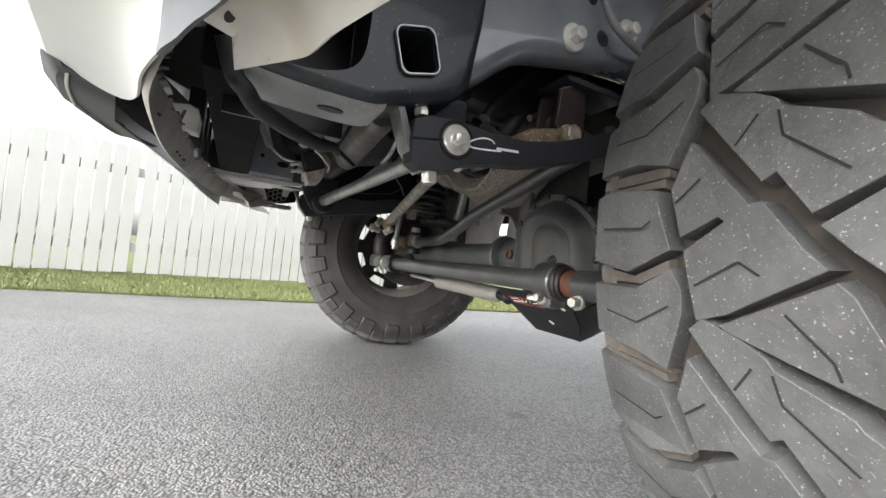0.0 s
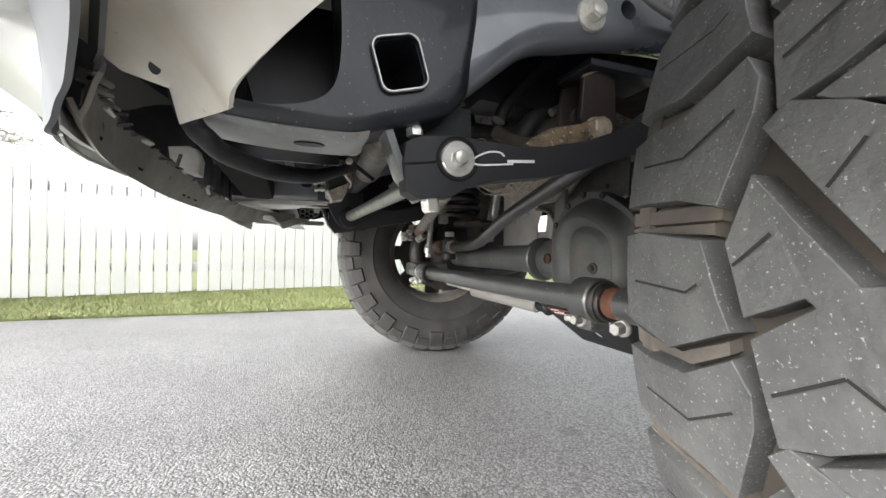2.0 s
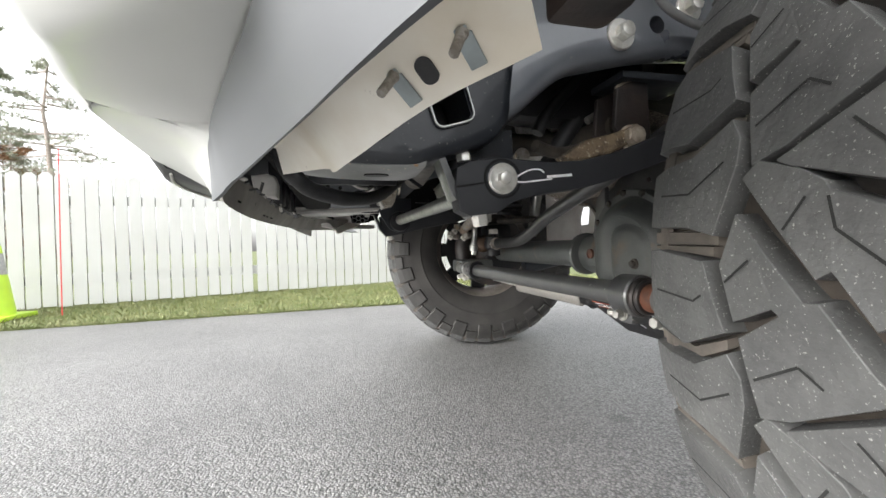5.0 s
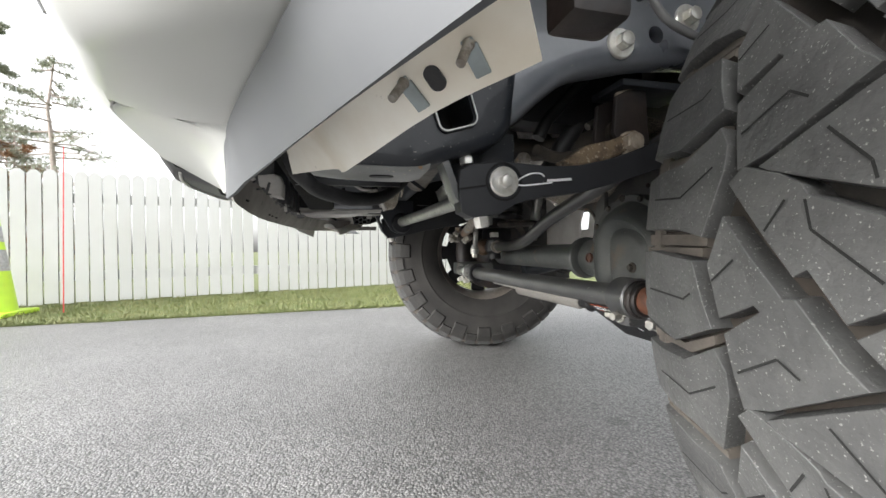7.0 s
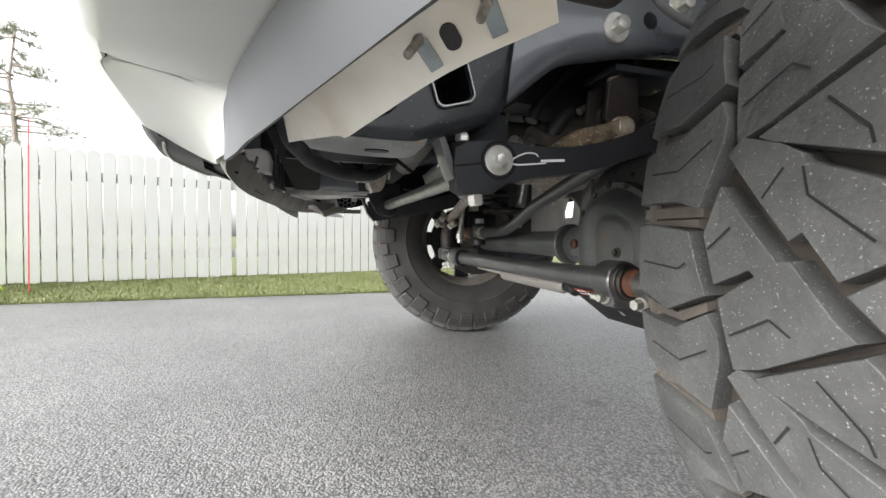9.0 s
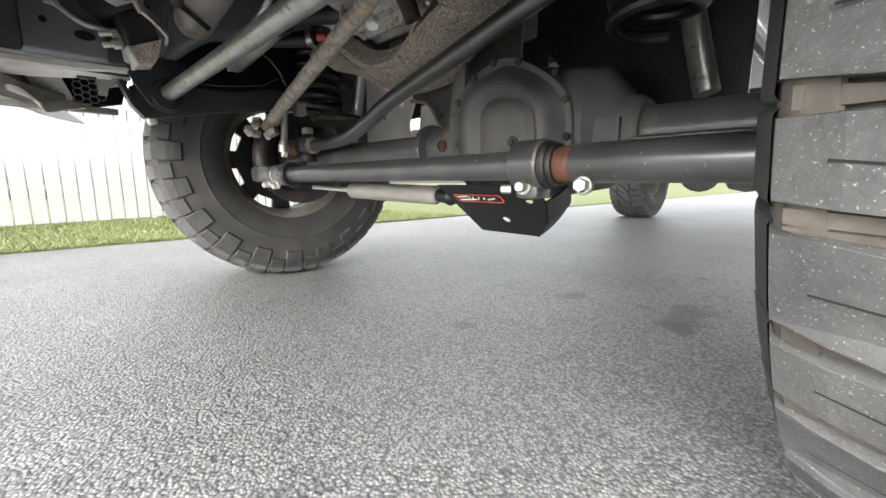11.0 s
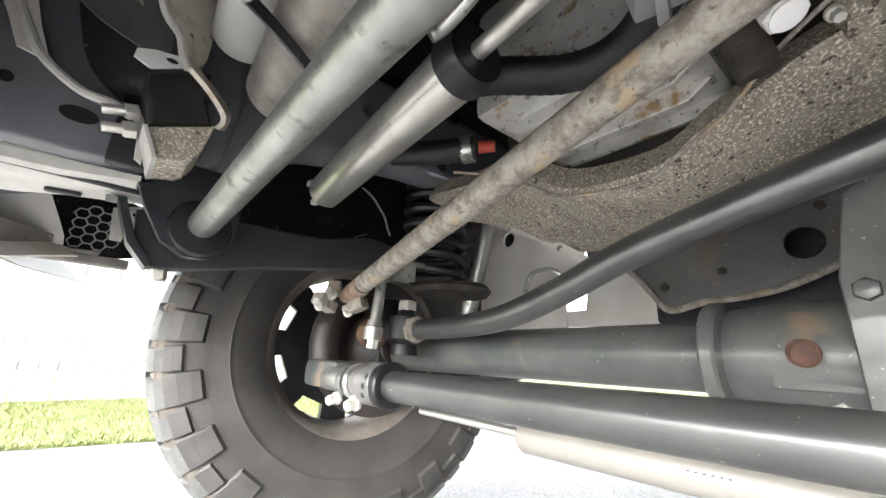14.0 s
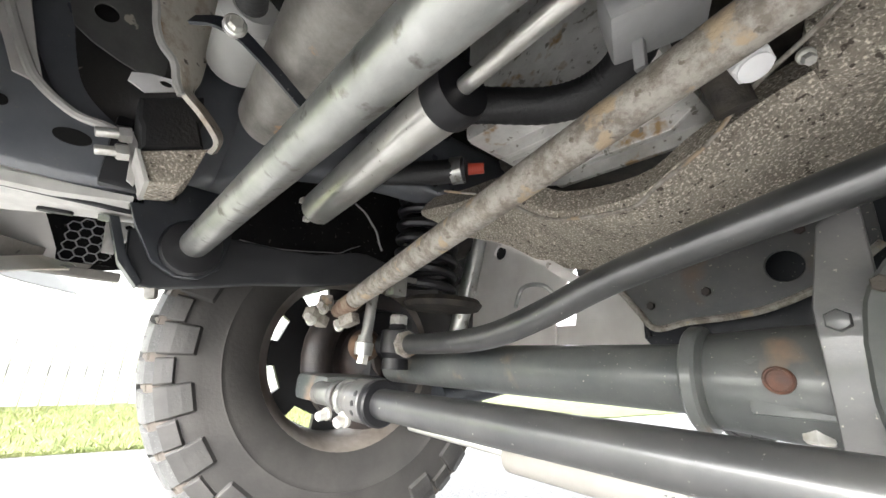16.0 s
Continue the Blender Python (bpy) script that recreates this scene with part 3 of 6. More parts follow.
# tread pattern: outlines of the blocks in metres across and round, one pitch of twenty
PITCH = 20
RT = 0.452
W0 = -0.032
SHOULDER = [[(.119, .016), (.0945, .017), (.0425, .010), (.033, -.0165), (.026, -.033), (.0665, -.0495), (.119, -.042)],
            [(.119, .080), (.091, .0805), (.058, .0805), (.026, .0965), (.0175, .083), (.018, .067), (.0335, .026), (.060, .0325), (.119, .036)]]
CENTRE = [[(.016, .038), (.028, .008), (.0187, -.025), (-.007, -.0135), (-.0107, -.0165), (.016, -.034), (.0076, -.0775), (-.012, -.071), (-.061, -.043), (-.0515, -.034), (-.031, -.007), (-.024, -.0075)],
          [(.0135, .058), (.0037, .0665), (-.020, .058), (-.033, .050), (-.036, .045), (-.068, .031), (-.071, .0265), (-.088, .0165), (-.088, .004), (-.0795, -.001), (-.0537, -.0157), (-.037, .008), (-.030, .004)],
          [(-.007, -.078), (-.064, -.0485), (-.070, -.0545), (-.0795, -.0745), (-.088, -.088), (-.088, -.1035), (-.078, -.1025), (-.044, -.0915), (-.0135, -.0815)],
          [(-.057, -.0215), (-.080, -.006), (-.088, -.002), (-.088, -.052), (-.080, -.0435), (-.0694, -.0345)]]
SIPES = [[(.100, -.0144), (.052, -.017), (.044, -.0122)], [(.096, .059), (.058, .055), (.028, .071)],
         [(.0235, -.002), (.0061, .0118)], [(.0078, -.0555), (-.0196, -.040), (-.0311, -.0474)],
         [(-.014, .0276), (-.0249, .0433)], [(-.0352, .0424), (-.0388, .0274), (-.0679, .0039)],
         [(-.0426, -.0663), (-.0621, -.0863), (-.0645, -.0945)]]


def around(w, s, r):
    """A point of the tyre: across its width (from the pattern's origin), round it, and its radius; axle along y, front at -x."""
    a = s / RT
    return Vector((-r * math.cos(a), w - W0, r * math.sin(a)))


def crown(w):
    return RT - 0.45 * (w - W0) ** 2 - 0.10 * max(0.0, abs(w - W0) - 0.10)


def tread_block(poly, edge=0):
    """One block: top, bevelled rim and sloping sides; edge +1 or -1 lets its outer side run down the shoulder."""
    bm = bmesh.new()
    dense = []
    for p, q in zip(poly, poly[1:] + poly[:1]):
        n = max(1, int(math.dist(p, q) / 0.022))
        dense += [(p[0] + (q[0] - p[0]) * k / n, p[1] + (q[1] - p[1]) * k / n) for k in range(n)]
    turn = 1 if sum(p[0] * q[1] - q[0] * p[1] for p, q in zip(poly, poly[1:] + poly[:1])) > 0 else -1
    out = []
    for k, p in enumerate(dense):
        a, b = Vector(dense[k - 1]), Vector(dense[(k + 1) % len(dense)])
        d1, d2 = (Vector(p) - a).normalized(), (b - Vector(p)).normalized()
        nn = Vector((d1.y + d2.y, -d1.x - d2.x)) * turn
        out.append(nn.normalized() * min(1.6, 2 / max(nn.length, .9)))

    def ring(grow, drop):
        made = []
        for (w, s), o in zip(dense, out):
            w2, s2 = w + o.x * grow, s + o.y * grow
            if edge and (w - W0) * edge > 0.140:
                k = drop / 0.016
                w2, r = w + edge * (0.0 if k < 0.2 else 0.016 * k), crown(w) - (0.004 if k < 0.05 else 0.006) - (0.05 * k if k > 0.2 else 0.0)
            else:
                r = crown(w2) - drop
            made.append(bm.verts.new(around(w2, s2, r)))
        return made
    rings = [ring(-0.0004, 0.0), ring(0.0, 0.0004), ring(0.0010, 0.016)]
    for a, b in zip(rings, rings[1:]):
        for k in range(len(a)):
            bm.faces.new((a[k], a[(k + 1) % len(a)], b[(k + 1) % len(a)], b[k]))
    bm.faces.new(rings[0])
    bmesh.ops.triangulate(bm, faces=[f for f in bm.faces if len(f.verts) > 4])
    bmesh.ops.recalc_face_normals(bm, faces=bm.faces)
    me = bpy.data.meshes.new("tread_block")
    bm.to_mesh(me)
    bm.free()
    me.materials.append(RUBBER)
    return me


# A flat near-black strip above the tread, for the shade in a slit.
def sipe(pts):
    bm = bmesh.new()
    for a, b in zip(pts, pts[1:]):
        d = Vector((b[0] - a[0], b[1] - a[1]))
        nn = Vector((-d.y, d.x)).normalized() * 0.00075
        q = [bm.verts.new(around(p[0] + sg * nn.x, p[1] + sg * nn.y, crown(p[0]) + 0.0003)) for p, sg in ((a, 1), (b, 1), (b, -1), (a, -1))]
        bm.faces.new(q)
    bmesh.ops.recalc_face_normals(bm, faces=bm.faces)
    me = bpy.data.meshes.new("sipe")
    bm.to_mesh(me)
    bm.free()
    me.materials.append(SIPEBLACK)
    return me


def lathe_y(bm, prof, n=64):
    rings = [[bm.verts.new((-r * math.cos(2 * math.pi * k / n), y, r * math.sin(2 * math.pi * k / n))) for k in range(n)] for y, r in prof]
    for a, b in zip(rings, rings[1:]):
        for k in range(n):
            bm.faces.new((a[k], a[(k + 1) % n], b[(k + 1) % n], b[k]))
    bmesh.ops.recalc_face_normals(bm, faces=bm.faces)
    return bm


def local(name, me, parent, label="", smooth=True):
    """A part whose mesh is given in its parent's own axes."""
    if isinstance(me, bmesh.types.BMesh):
        bm = me
        for f in bm.faces:
            f.smooth = smooth
        me = bpy.data.meshes.new(name)
        bm.to_mesh(me)
        bm.free()
        me.set_sharp_from_angle(angle=radians(35))
    ob = new(name, me)
    ob.parent = parent
    if label:
        ob["label"] = label
    return ob


def rim_disc(face):
    """The pressed disc of a rim with eight windows; face: its place across the wheel."""
    bm = bmesh.new()
    wins = []
    for k in range(8):
        a0 = radians(45 * k + 22.5)
        loop = []
        for da, r in ((-0.19, 0.160), (0.19, 0.160), (0.21, 0.196), (-0.21, 0.196)):
            loop.append((-r * math.cos(a0 + da), r * math.sin(a0 + da)))
        wins.append(loop)
    plate(bm, circle(0, 0, 0.212, 48), "y", face - 0.012, face + 0.012, holes=wins, bevel=0)
    return bm


BLOCKS = [(tread_block(p, 1), 0) for p in SHOULDER] + [(tread_block(p), 0) for p in CENTRE] + \
         [(tread_block([(max(-.183, -.074 - w), 0.05 - s) for w, s in p][::-1], -1), 0) for p in SHOULDER]
SIPE_MESH = [sipe(p) for p in SIPES]


def side_lug(centre, half, prof):
    """A raised lug that runs from the shoulder down the inner sidewall; prof: places across the wheel and radii."""
    bm = bmesh.new()
    a0 = centre / RT
    rows = []
    for da, up in ((-half - .010, -.002), (-half, .0055), (-half + .006, .0068), (half - .006, .0068), (half, .0055), (half + .010, -.002)):
        row = []
        for k, (y, r) in enumerate(prof):
            last = k == len(prof) - 1
            row.append((-r * math.cos(a0 + da), y + (-.002 if last else up), r * math.sin(a0 + da)))
        rows.append(row)
    strip(bm, rows)
    bmesh.ops.recalc_face_normals(bm, faces=bm.faces)
    me = bpy.data.meshes.new("side_lug")
    bm.to_mesh(me)
    bm.free()
    me.materials.append(SIDELUG)
    return me


def groove_bar(poly, low):
    """A low bar in the groove between two blocks, with the outline poly."""
    bm = bmesh.new()
    c = (sum(p[0] for p in poly) / len(poly), sum(p[1] for p in poly) / len(poly))
    ring = lambda g, d: [bm.verts.new(around(w + (.0015 if w > c[0] else -.0015) * g, s + (.002 if s > c[1] else -.002) * g, crown(w) - d)) for w, s in poly]
    a, b = ring(0, low), ring(1, .018)
    bm.faces.new(a)
    for k in range(len(a)):
        bm.faces.new((a[k], a[(k + 1) % len(a)], b[(k + 1) % len(a)], b[k]))
    bmesh.ops.triangulate(bm, faces=[f for f in bm.faces if len(f.verts) > 4])
    bmesh.ops.recalc_face_normals(bm, faces=bm.faces)
    me = bpy.data.meshes.new("groove_bar")
    bm.to_mesh(me)
    bm.free()
    me.materials.append(GROOVEDUST)
    return me


GROOVE_BARS = [groove_bar([(.036, .0205), (.114, .0225), (.114, .0315), (.036, .0285)], .0065), groove_bar([(.040, .0130), (.114, .0185), (.114, .0205), (.040, .0190)], .0065),
               groove_bar([(.034, .0955), (.060, .0835), (.114, .0835), (.114, .0960), (.0665, .0890), (.034, .1020)], .0080)]
LONG_LUG = [(.150, .4175), (.1630, .395), (.1695, .372), (.1725, .354), (.1735, .347)]
SHORT_LUG = [(.150, .4175), (.1585, .404), (.1640, .392), (.1665, .386), (.1675, .381)]
SIDE_LUGS = [side_lug(-.0165, .077, LONG_LUG), side_lug(.0565, .062, SHORT_LUG)]


def wheel(hub, flip, steer, fine=True):
    """A wheel whose inner side faces +y (or -y when flipped)."""
    wh = new("wheel")
    wh.parent = truck
    m = Matrix.Translation(Vector(hub) - ORG[truck]) @ Matrix.Rotation(radians(-steer), 4, "Z")
    if flip:
        m = m @ Matrix.Rotation(math.pi, 4, "Z") @ Matrix.Rotation(math.pi, 4, "Y")
        m = Matrix.Translation(Vector(hub) - ORG[truck]) @ Matrix.Rotation(radians(-steer), 4, "Z") @ Matrix.Rotation(math.pi, 4, "X")
    wh.matrix_basis = m
    bm = bmesh.new()
    prof = [(.138, .222), (.158, .25), (.168, .29), (.1695, .296), (.1725, .300), (.1710, .304), (.173, .34), (.169, .37), (.162, .395), (.147, .4195), (.118, .4315), (.05, .4355), (0, .436)]
    lathe_y(bm, prof + [(-y, r) for y, r in prof[-2::-1]], 96)
    bm2 = bm
    me_t = local("tyre", bm2, wh, "black mud-terrain tyre, dusty")
    me_t.data.materials.append(SIDEWALL)
    bm = bmesh.new()
    lathe_y(bm, [(y, r + .0008) for y, r in prof[9:]] + [(-y, r + .0008) for y, r in prof[-2:8:-1]], 96)
    bm2 = bmesh.new()
    lathe_y(bm2, [(.126, .4315), (.128, .4345), (.140, .4320), (.1505, .4245), (.158, .4080), (.160, .3980)], 96)
    local("shoulder_band", bm2, wh, "dusty rubber ties between the shoulder blocks").data.materials.append(GROOVEDUST)
    local("tread_base", bm, wh, "rubber between the tread blocks, darkened for groove shade").data.materials.append(GROOVE)
    bm = bmesh.new()
    lathe_y(bm, [(.138, .222), (.140, .226), (.130, .228), (.118, .212), (.09, .205), (.0, .200), (-.06, .206), (-.118, .212), (-.130, .226), (-.140, .226), (-.138, .214), (-.115, .206), (-.06, .200), (.0, .194), (.09, .198), (.125, .214), (.138, .222)], 64)
    local("rim", bm, wh, "dusty pale steel rim barrel").data.materials.append(RIMDUST)
    local("rim_disc", rim_disc(-0.035), wh, "black rim disc with eight windows", False).data.materials.append(BLACK)
    if fine:
        for k in range(PITCH):
            turn = Matrix.Rotation(2 * math.pi * k / PITCH, 4, "Y")
            for me, _ in BLOCKS:
                ob = new("tread_block", me)
                ob.parent = wh
                ob.matrix_basis = turn
        for k in range(PITCH):
            turn = Matrix.Rotation(2 * math.pi * k / PITCH, 4, "Y")
            for me in SIDE_LUGS:
                ob = new("side_lug", me)
                ob.parent = wh
                ob.matrix_basis = turn
            for me in GROOVE_BARS:
                ob = new("groove_bar", me)
                ob.parent = wh
                ob.matrix_basis = turn
            for me in SIPE_MESH:
                ob = new("sipe", me)
                ob.parent = wh
                ob.matrix_basis = turn
    else:
        bm = bmesh.new()
        for k in range(PITCH):
            for me, _ in BLOCKS:
                old = len(bm.verts)
                bm.from_mesh(me)
                bm.verts.ensure_lookup_table()
                bmesh.ops.rotate(bm, verts=bm.verts[old:], cent=(0, 0, 0), matrix=Matrix.Rotation(2 * math.pi * k / PITCH, 3, "Y"))
        ob = local("tread", bm, wh)
        ob.data.materials.append(RUBBER)
    return wh


STEER = 8.0
wheel((0.775, 0.138, 0.447), False, STEER)
wheel((0.80, 1.992, 0.447), True, STEER)
wheel((4.60, 0.13, 0.447), False, 0, False)
wheel((4.60, 1.97, 0.447), True, 0, False)


def both(name, make, mat, parent, label="", smooth=True):
    """A part and its twin on the truck's other side."""
    a = part(name, make(), mat, parent, label, smooth)
    b = part(name, mirrored(make()), mat, parent, label, smooth)
    return a, b


# frame
def rail_bm():
    bm = bmesh.new()
    low = [(p.x, p.z) for p in smooth_path([(.30, 0, .600), (.335, 0, .628), (.366, 0, .653), (.40, 0, .682), (.436, 0, .707), (.485, 0, .722), (.64, 0, .750), (1.0, 0, .765)], 4)] + [(3.4, .74), (5.6, .80)]
    top = [(5.6, .93), (3.4, .90), (1.0, .93), (.6, .93), (.34, .90), (.30, .88)]
    plate(bm, low + top, "y", .556, .618, holes=[circle(.575, .783, .013), circle(.545, .84, .012), circle(.72, .80, .016)], fold=.026)
    return bm


def horn_bm(near=True):
    bm = bmesh.new()
    foot = [(.050, 0, .582), (.10, 0, .573), (.15, 0, .570), (.205, 0, .570)] if near else [(.050, 0, .580), (.10, 0, .576), (.20, 0, .575)]
    low = [(p.x, p.z) for p in smooth_path(foot + [(.245, 0, .582), (.315, 0, .606), (.340, 0, .632)], 5)] + [(.352, .72), (.362, .90), (.20, .90), (.055, .88)]
    opening = [(p.x, p.z) for p in smooth_path([(.190, 0, .76), (.194, 0, .70), (.195, 0, .660), (.191, 0, .624), (.178, 0, .604), (.150, 0, .592), (.112, 0, .588), (.092, 0, .592), (.085, 0, .61)], 4)] + [(.085, .76)]
    plate(bm, low, "y", .550, .632, holes=[rounded(.2555, .6490, .047, .052, .009, tilt=16)] + ([opening] if near else []), fold=.017 if near else .024)
    return bm


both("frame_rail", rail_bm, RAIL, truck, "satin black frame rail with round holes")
# Black sheet added behind the horn's opening to keep it dark.
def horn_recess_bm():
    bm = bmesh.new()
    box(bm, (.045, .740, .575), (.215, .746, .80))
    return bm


part("horn_recess", horn_recess_bm(), BLACK, truck, "black sheet behind the frame horn's opening")
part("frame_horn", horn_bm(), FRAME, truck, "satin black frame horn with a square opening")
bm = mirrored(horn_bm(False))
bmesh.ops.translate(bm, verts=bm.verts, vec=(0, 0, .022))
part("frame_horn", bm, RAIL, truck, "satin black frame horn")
# Pale sheet under the horn: its colour stands in for light off the ground.
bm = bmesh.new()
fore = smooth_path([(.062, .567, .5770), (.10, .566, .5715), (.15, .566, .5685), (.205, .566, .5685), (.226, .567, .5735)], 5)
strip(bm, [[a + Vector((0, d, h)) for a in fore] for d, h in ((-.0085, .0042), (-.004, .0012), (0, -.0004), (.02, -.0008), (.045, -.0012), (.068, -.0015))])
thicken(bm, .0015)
under = part("horn_underside", bm, SPECKSTEEL, truck, "dusty grey underside of the frame horn, paled for ground light, with an oval opening")
bm = bmesh.new()
ring = [bm.verts.new((.167 + .016 * math.cos(k * math.pi / 12), .592 + .0085 * math.sin(k * math.pi / 12), .5655)) for k in range(24)]
bm.faces.new(ring)
thicken(bm, .0015)
part("opening", bm, BLACK, under, "dark oval opening")


def hole_rim_bm():
    bm = bmesh.new()
    plate(bm, rounded(.2555, .6490, .056, .061, .013, tilt=16), "y", .545, .64, holes=[rounded(.2555, .6490, .049, .054, .010, tilt=16)], bevel=.0)
    return bm


both("square_tube_rim", hole_rim_bm, FRAME, truck, "welded rim round the square opening")


def worn_rim_bm():
    bm = bmesh.new()
    loop = [Vector((x, .5445, z)) for x, z in rounded(.2555, .6490, .052, .057, .011, 6, tilt=16)]
    return tube(bm, loop + loop[:1], .0014, 6)


both("worn_rim", worn_rim_bm, STEEL, truck, "worn bright rim")


# Black plate added behind the square opening to keep its inside dark.
def horn_back_bm():
    bm = bmesh.new()
    return box(bm, (.225, .645, .605), (.30, .66, .69), .004)


both("tube_back", horn_back_bm, BLACK, truck)
for y, n in ((.556, -1), (1.544, 1)):
    hexbolt((.512, y, .762), (0, n, 0), .0125, .014, .022, truck, ZINC, "bolt", "bright zinc hexagon bolt with a washer")
    hexbolt((.631, y, .813), (0, n, 0), .0125, .014, .022, truck, ZINC, "bolt", "bright zinc hexagon bolt with a washer")

# torsion sway bar with its arms
bm = bmesh.new()
tube(bm, [(.329, .56, .555), (.329, .90, .556), (.329, 1.10, .558), (.330, 1.25, .561), (.331, 1.38, .563), (.332, 1.54, .566)], [.0150, .0145, .0145, .0155, .0168, .0180], 28)
part("sway_bar", bm, STEEL, truck, "thick raw steel torsion sway bar")


def arm_bm():
    bm = bmesh.new()
    low = [(.264, .548), (.268, .516), (.282, .509), (.322, .513), (.345, .527), (.385, .537), (.45, .546), (.507, .560), (.573, .581), (.633, .604), (.72, .636), (.84, .664)]
    top = [(.84, .700), (.72, .682), (.634, .648), (.574, .622), (.508, .598), (.446, .584), (.397, .581), (.36, .583), (.323, .585), (.283, .580), (.266, .571)]
    return plate(bm, low + top, "y", .560, .592, bevel=.003)


def far_arm_bm():
    bm = bmesh.new()
    o = [(.264, .578), (.268, .548), (.283, .511), (.300, .509), (.332, .515), (.38, .525), (.427, .536), (.533, .552), (.62, .574), (.645, .590), (.638, .612), (.60, .619), (.58, .618), (.507, .598), (.45, .594), (.396, .594), (.327, .590), (.285, .586)]
    return mirrored(plate(bm, o, "y", .560, .592, bevel=.004))


arm = part("sway_bar_arm", arm_bm(), ARMBLACK, truck, "charcoal powder-coated sway bar arm plate")
part("sway_bar_arm", far_arm_bm(), ARMBLACK, truck, "charcoal powder-coated sway bar arm plate")
bm = bmesh.new()
plate(bm, [(.264, .5445), (.309, .5515), (.309, .5535), (.264, .5470)], "y", .5585, .5605)
part("clamp_slit", bm, SIPEBLACK, arm, "black slit of the clamp end")
bm = bmesh.new()
plate(bm, circle(.328, .557, .0262, 36), "y", .5588, .5606, holes=[circle(.328, .557, .0232, 36)])
part("pivot_groove", bm, SIPEBLACK, arm, "dark ring groove round the pivot")
for s, n in ((0, -1), (1, 1)):
    y = .560 if n < 0 else 1.54
    hexbolt((.328, y, .557), (0, n, 0), .0095, .009, .0205, truck, ZINC, "arm_washer_bolt", "large bright washer with a hexagon bolt")
    ym = .576 if n < 0 else 1.524
    hexbolt((.281, ym, .584), (-.1, 0, 1), .010, .010, 0, truck, ZINC, "pinch_bolt", "small zinc pinch bolt")
    hexbolt((.300, ym, .511), (.15, 0, -1), .011, .016, 0, truck, ZINC, "pinch_nut", "small zinc pinch nut")

# front axle
bm = bmesh.new()
rod(bm, (.81, .95, .436), (.81, 1.74, .436), [(0, .040), (.79, .040)], 40)
part("axle_tube", bm, AXLE, truck, "dark grey painted axle tube")
bm = bmesh.new()
rod(bm, (.81, .30, .436), (.81, .66, .436), [(0, .040), (.36, .042)], 40)
part("axle_tube", bm, AXLE, truck, "dark grey painted axle tube")
bm = bmesh.new()
rod(bm, (.81, .90, .436), (.81, 1.07, .436), [(0, .062), (.10, .056), (.150, .052), (.163, .052), (.17, .046)], 40)
flange = part("axle_casting", bm, AXLE, truck, "cast axle neck with a rusty plug hole")
bm = bmesh.new()
rod(bm, (.7525, .984, .438), (.7275, .984, .438), [(0, .0125), (.006, .0125), (.0070, .0112), (.0068, .0100), (.0042, .0095), (.0040, .0005)], 24)
part("plug", bm, RUST, flange, "rusty plug")
bm = bmesh.new()
box(bm, (.757, .945, .405), (.80, 1.012, .458), .005)
part("pad", bm, AXLE, flange, "flat cast pad")
bm = bmesh.new()
rod(bm, (.79, 1.050, .436), (.79, 1.066, .436), [(0, .055), (.003, .058), (.013, .058), (.016, .055)], 40)
part("collar", bm, AXLE, flange)
bm = bmesh.new()
plate(bm, [(.905, .385), (.948, .385), (.950, .50), (.936, .575), (.905, .60)], "x", .738, .752, bevel=.003)
part("bracket_plate", bm, FRAMEGREY, flange, "grey upright bracket plate")
hexbolt((.738, .934, .489), (-1, 0, 0), .010, .008, 0, flange, FRAMEGREY, "bolt", "grey bolt head")
hexbolt((.78, .967, .395), (0, 0, -1), .013, .012, 0, flange, ZINC, "nut", "pale zinc nut")
bm = bmesh.new()
rod(bm, (.83, .60, .45), (.83, .93, .45), [(0, .06), (.04, .105), (.16, .125), (.28, .105), (.33, .062)], 36)
part("differential_housing", bm, COVER, truck, "dark grey differential housing")


def cover_bm():
    """A bolted rim, a broad dome and an arched ridge round a flat middle panel."""
    o = [(.921, .470), (.912, .512), (.880, .552), (.826, .574), (.780, .578), (.722, .552), (.676, .516), (.655, .480), (.650, .430), (.660, .370), (.740, .325), (.830, .328), (.900, .365), (.921, .410)]
    panel = [(.812, .460), (.812, .478), (.800, .494), (.782, .499), (.765, .499), (.738, .493), (.716, .478), (.708, .462), (.704, .430), (.708, .400), (.735, .372), (.775, .372), (.806, .395), (.812, .430)]
    bm = bmesh.new()
    rows = []
    for mixed, x in ((0, .748), (0, .722), (.03, .718), (.20, .716), (.26, .711), (.38, .695), (.50, .684), (.62, .6775), (.72, .676), (.80, .679), (.88, .6855), (.94, .6885), (1.0, .687), (1.10, .681), (1.22, .6775), (1.6, .6765)):
        P = []
        for (y, z), (py, pz) in zip(o, panel):
            k = min(mixed, 1.0)
            q = Vector((x, y + (py - y) * k, z + (pz - z) * k))
            if mixed > 1:
                q = q.lerp(Vector((x, .758, .438)), (mixed - 1) * .9)
            P.append(q)
        P = smooth_path(P + P[:1], 4)[:-1]
        rows.append(P + P[:1])
    strip(bm, rows)
    bmesh.ops.remove_doubles(bm, verts=bm.verts, dist=1e-5)
    bmesh.ops.holes_fill(bm, edges=[e for e in bm.edges if e.is_boundary])
    bmesh.ops.recalc_face_normals(bm, faces=bm.faces)
    return bm


cover = part("differential_cover", cover_bm(), COVER, truck, "dark grey domed differential cover with a bolted rim")
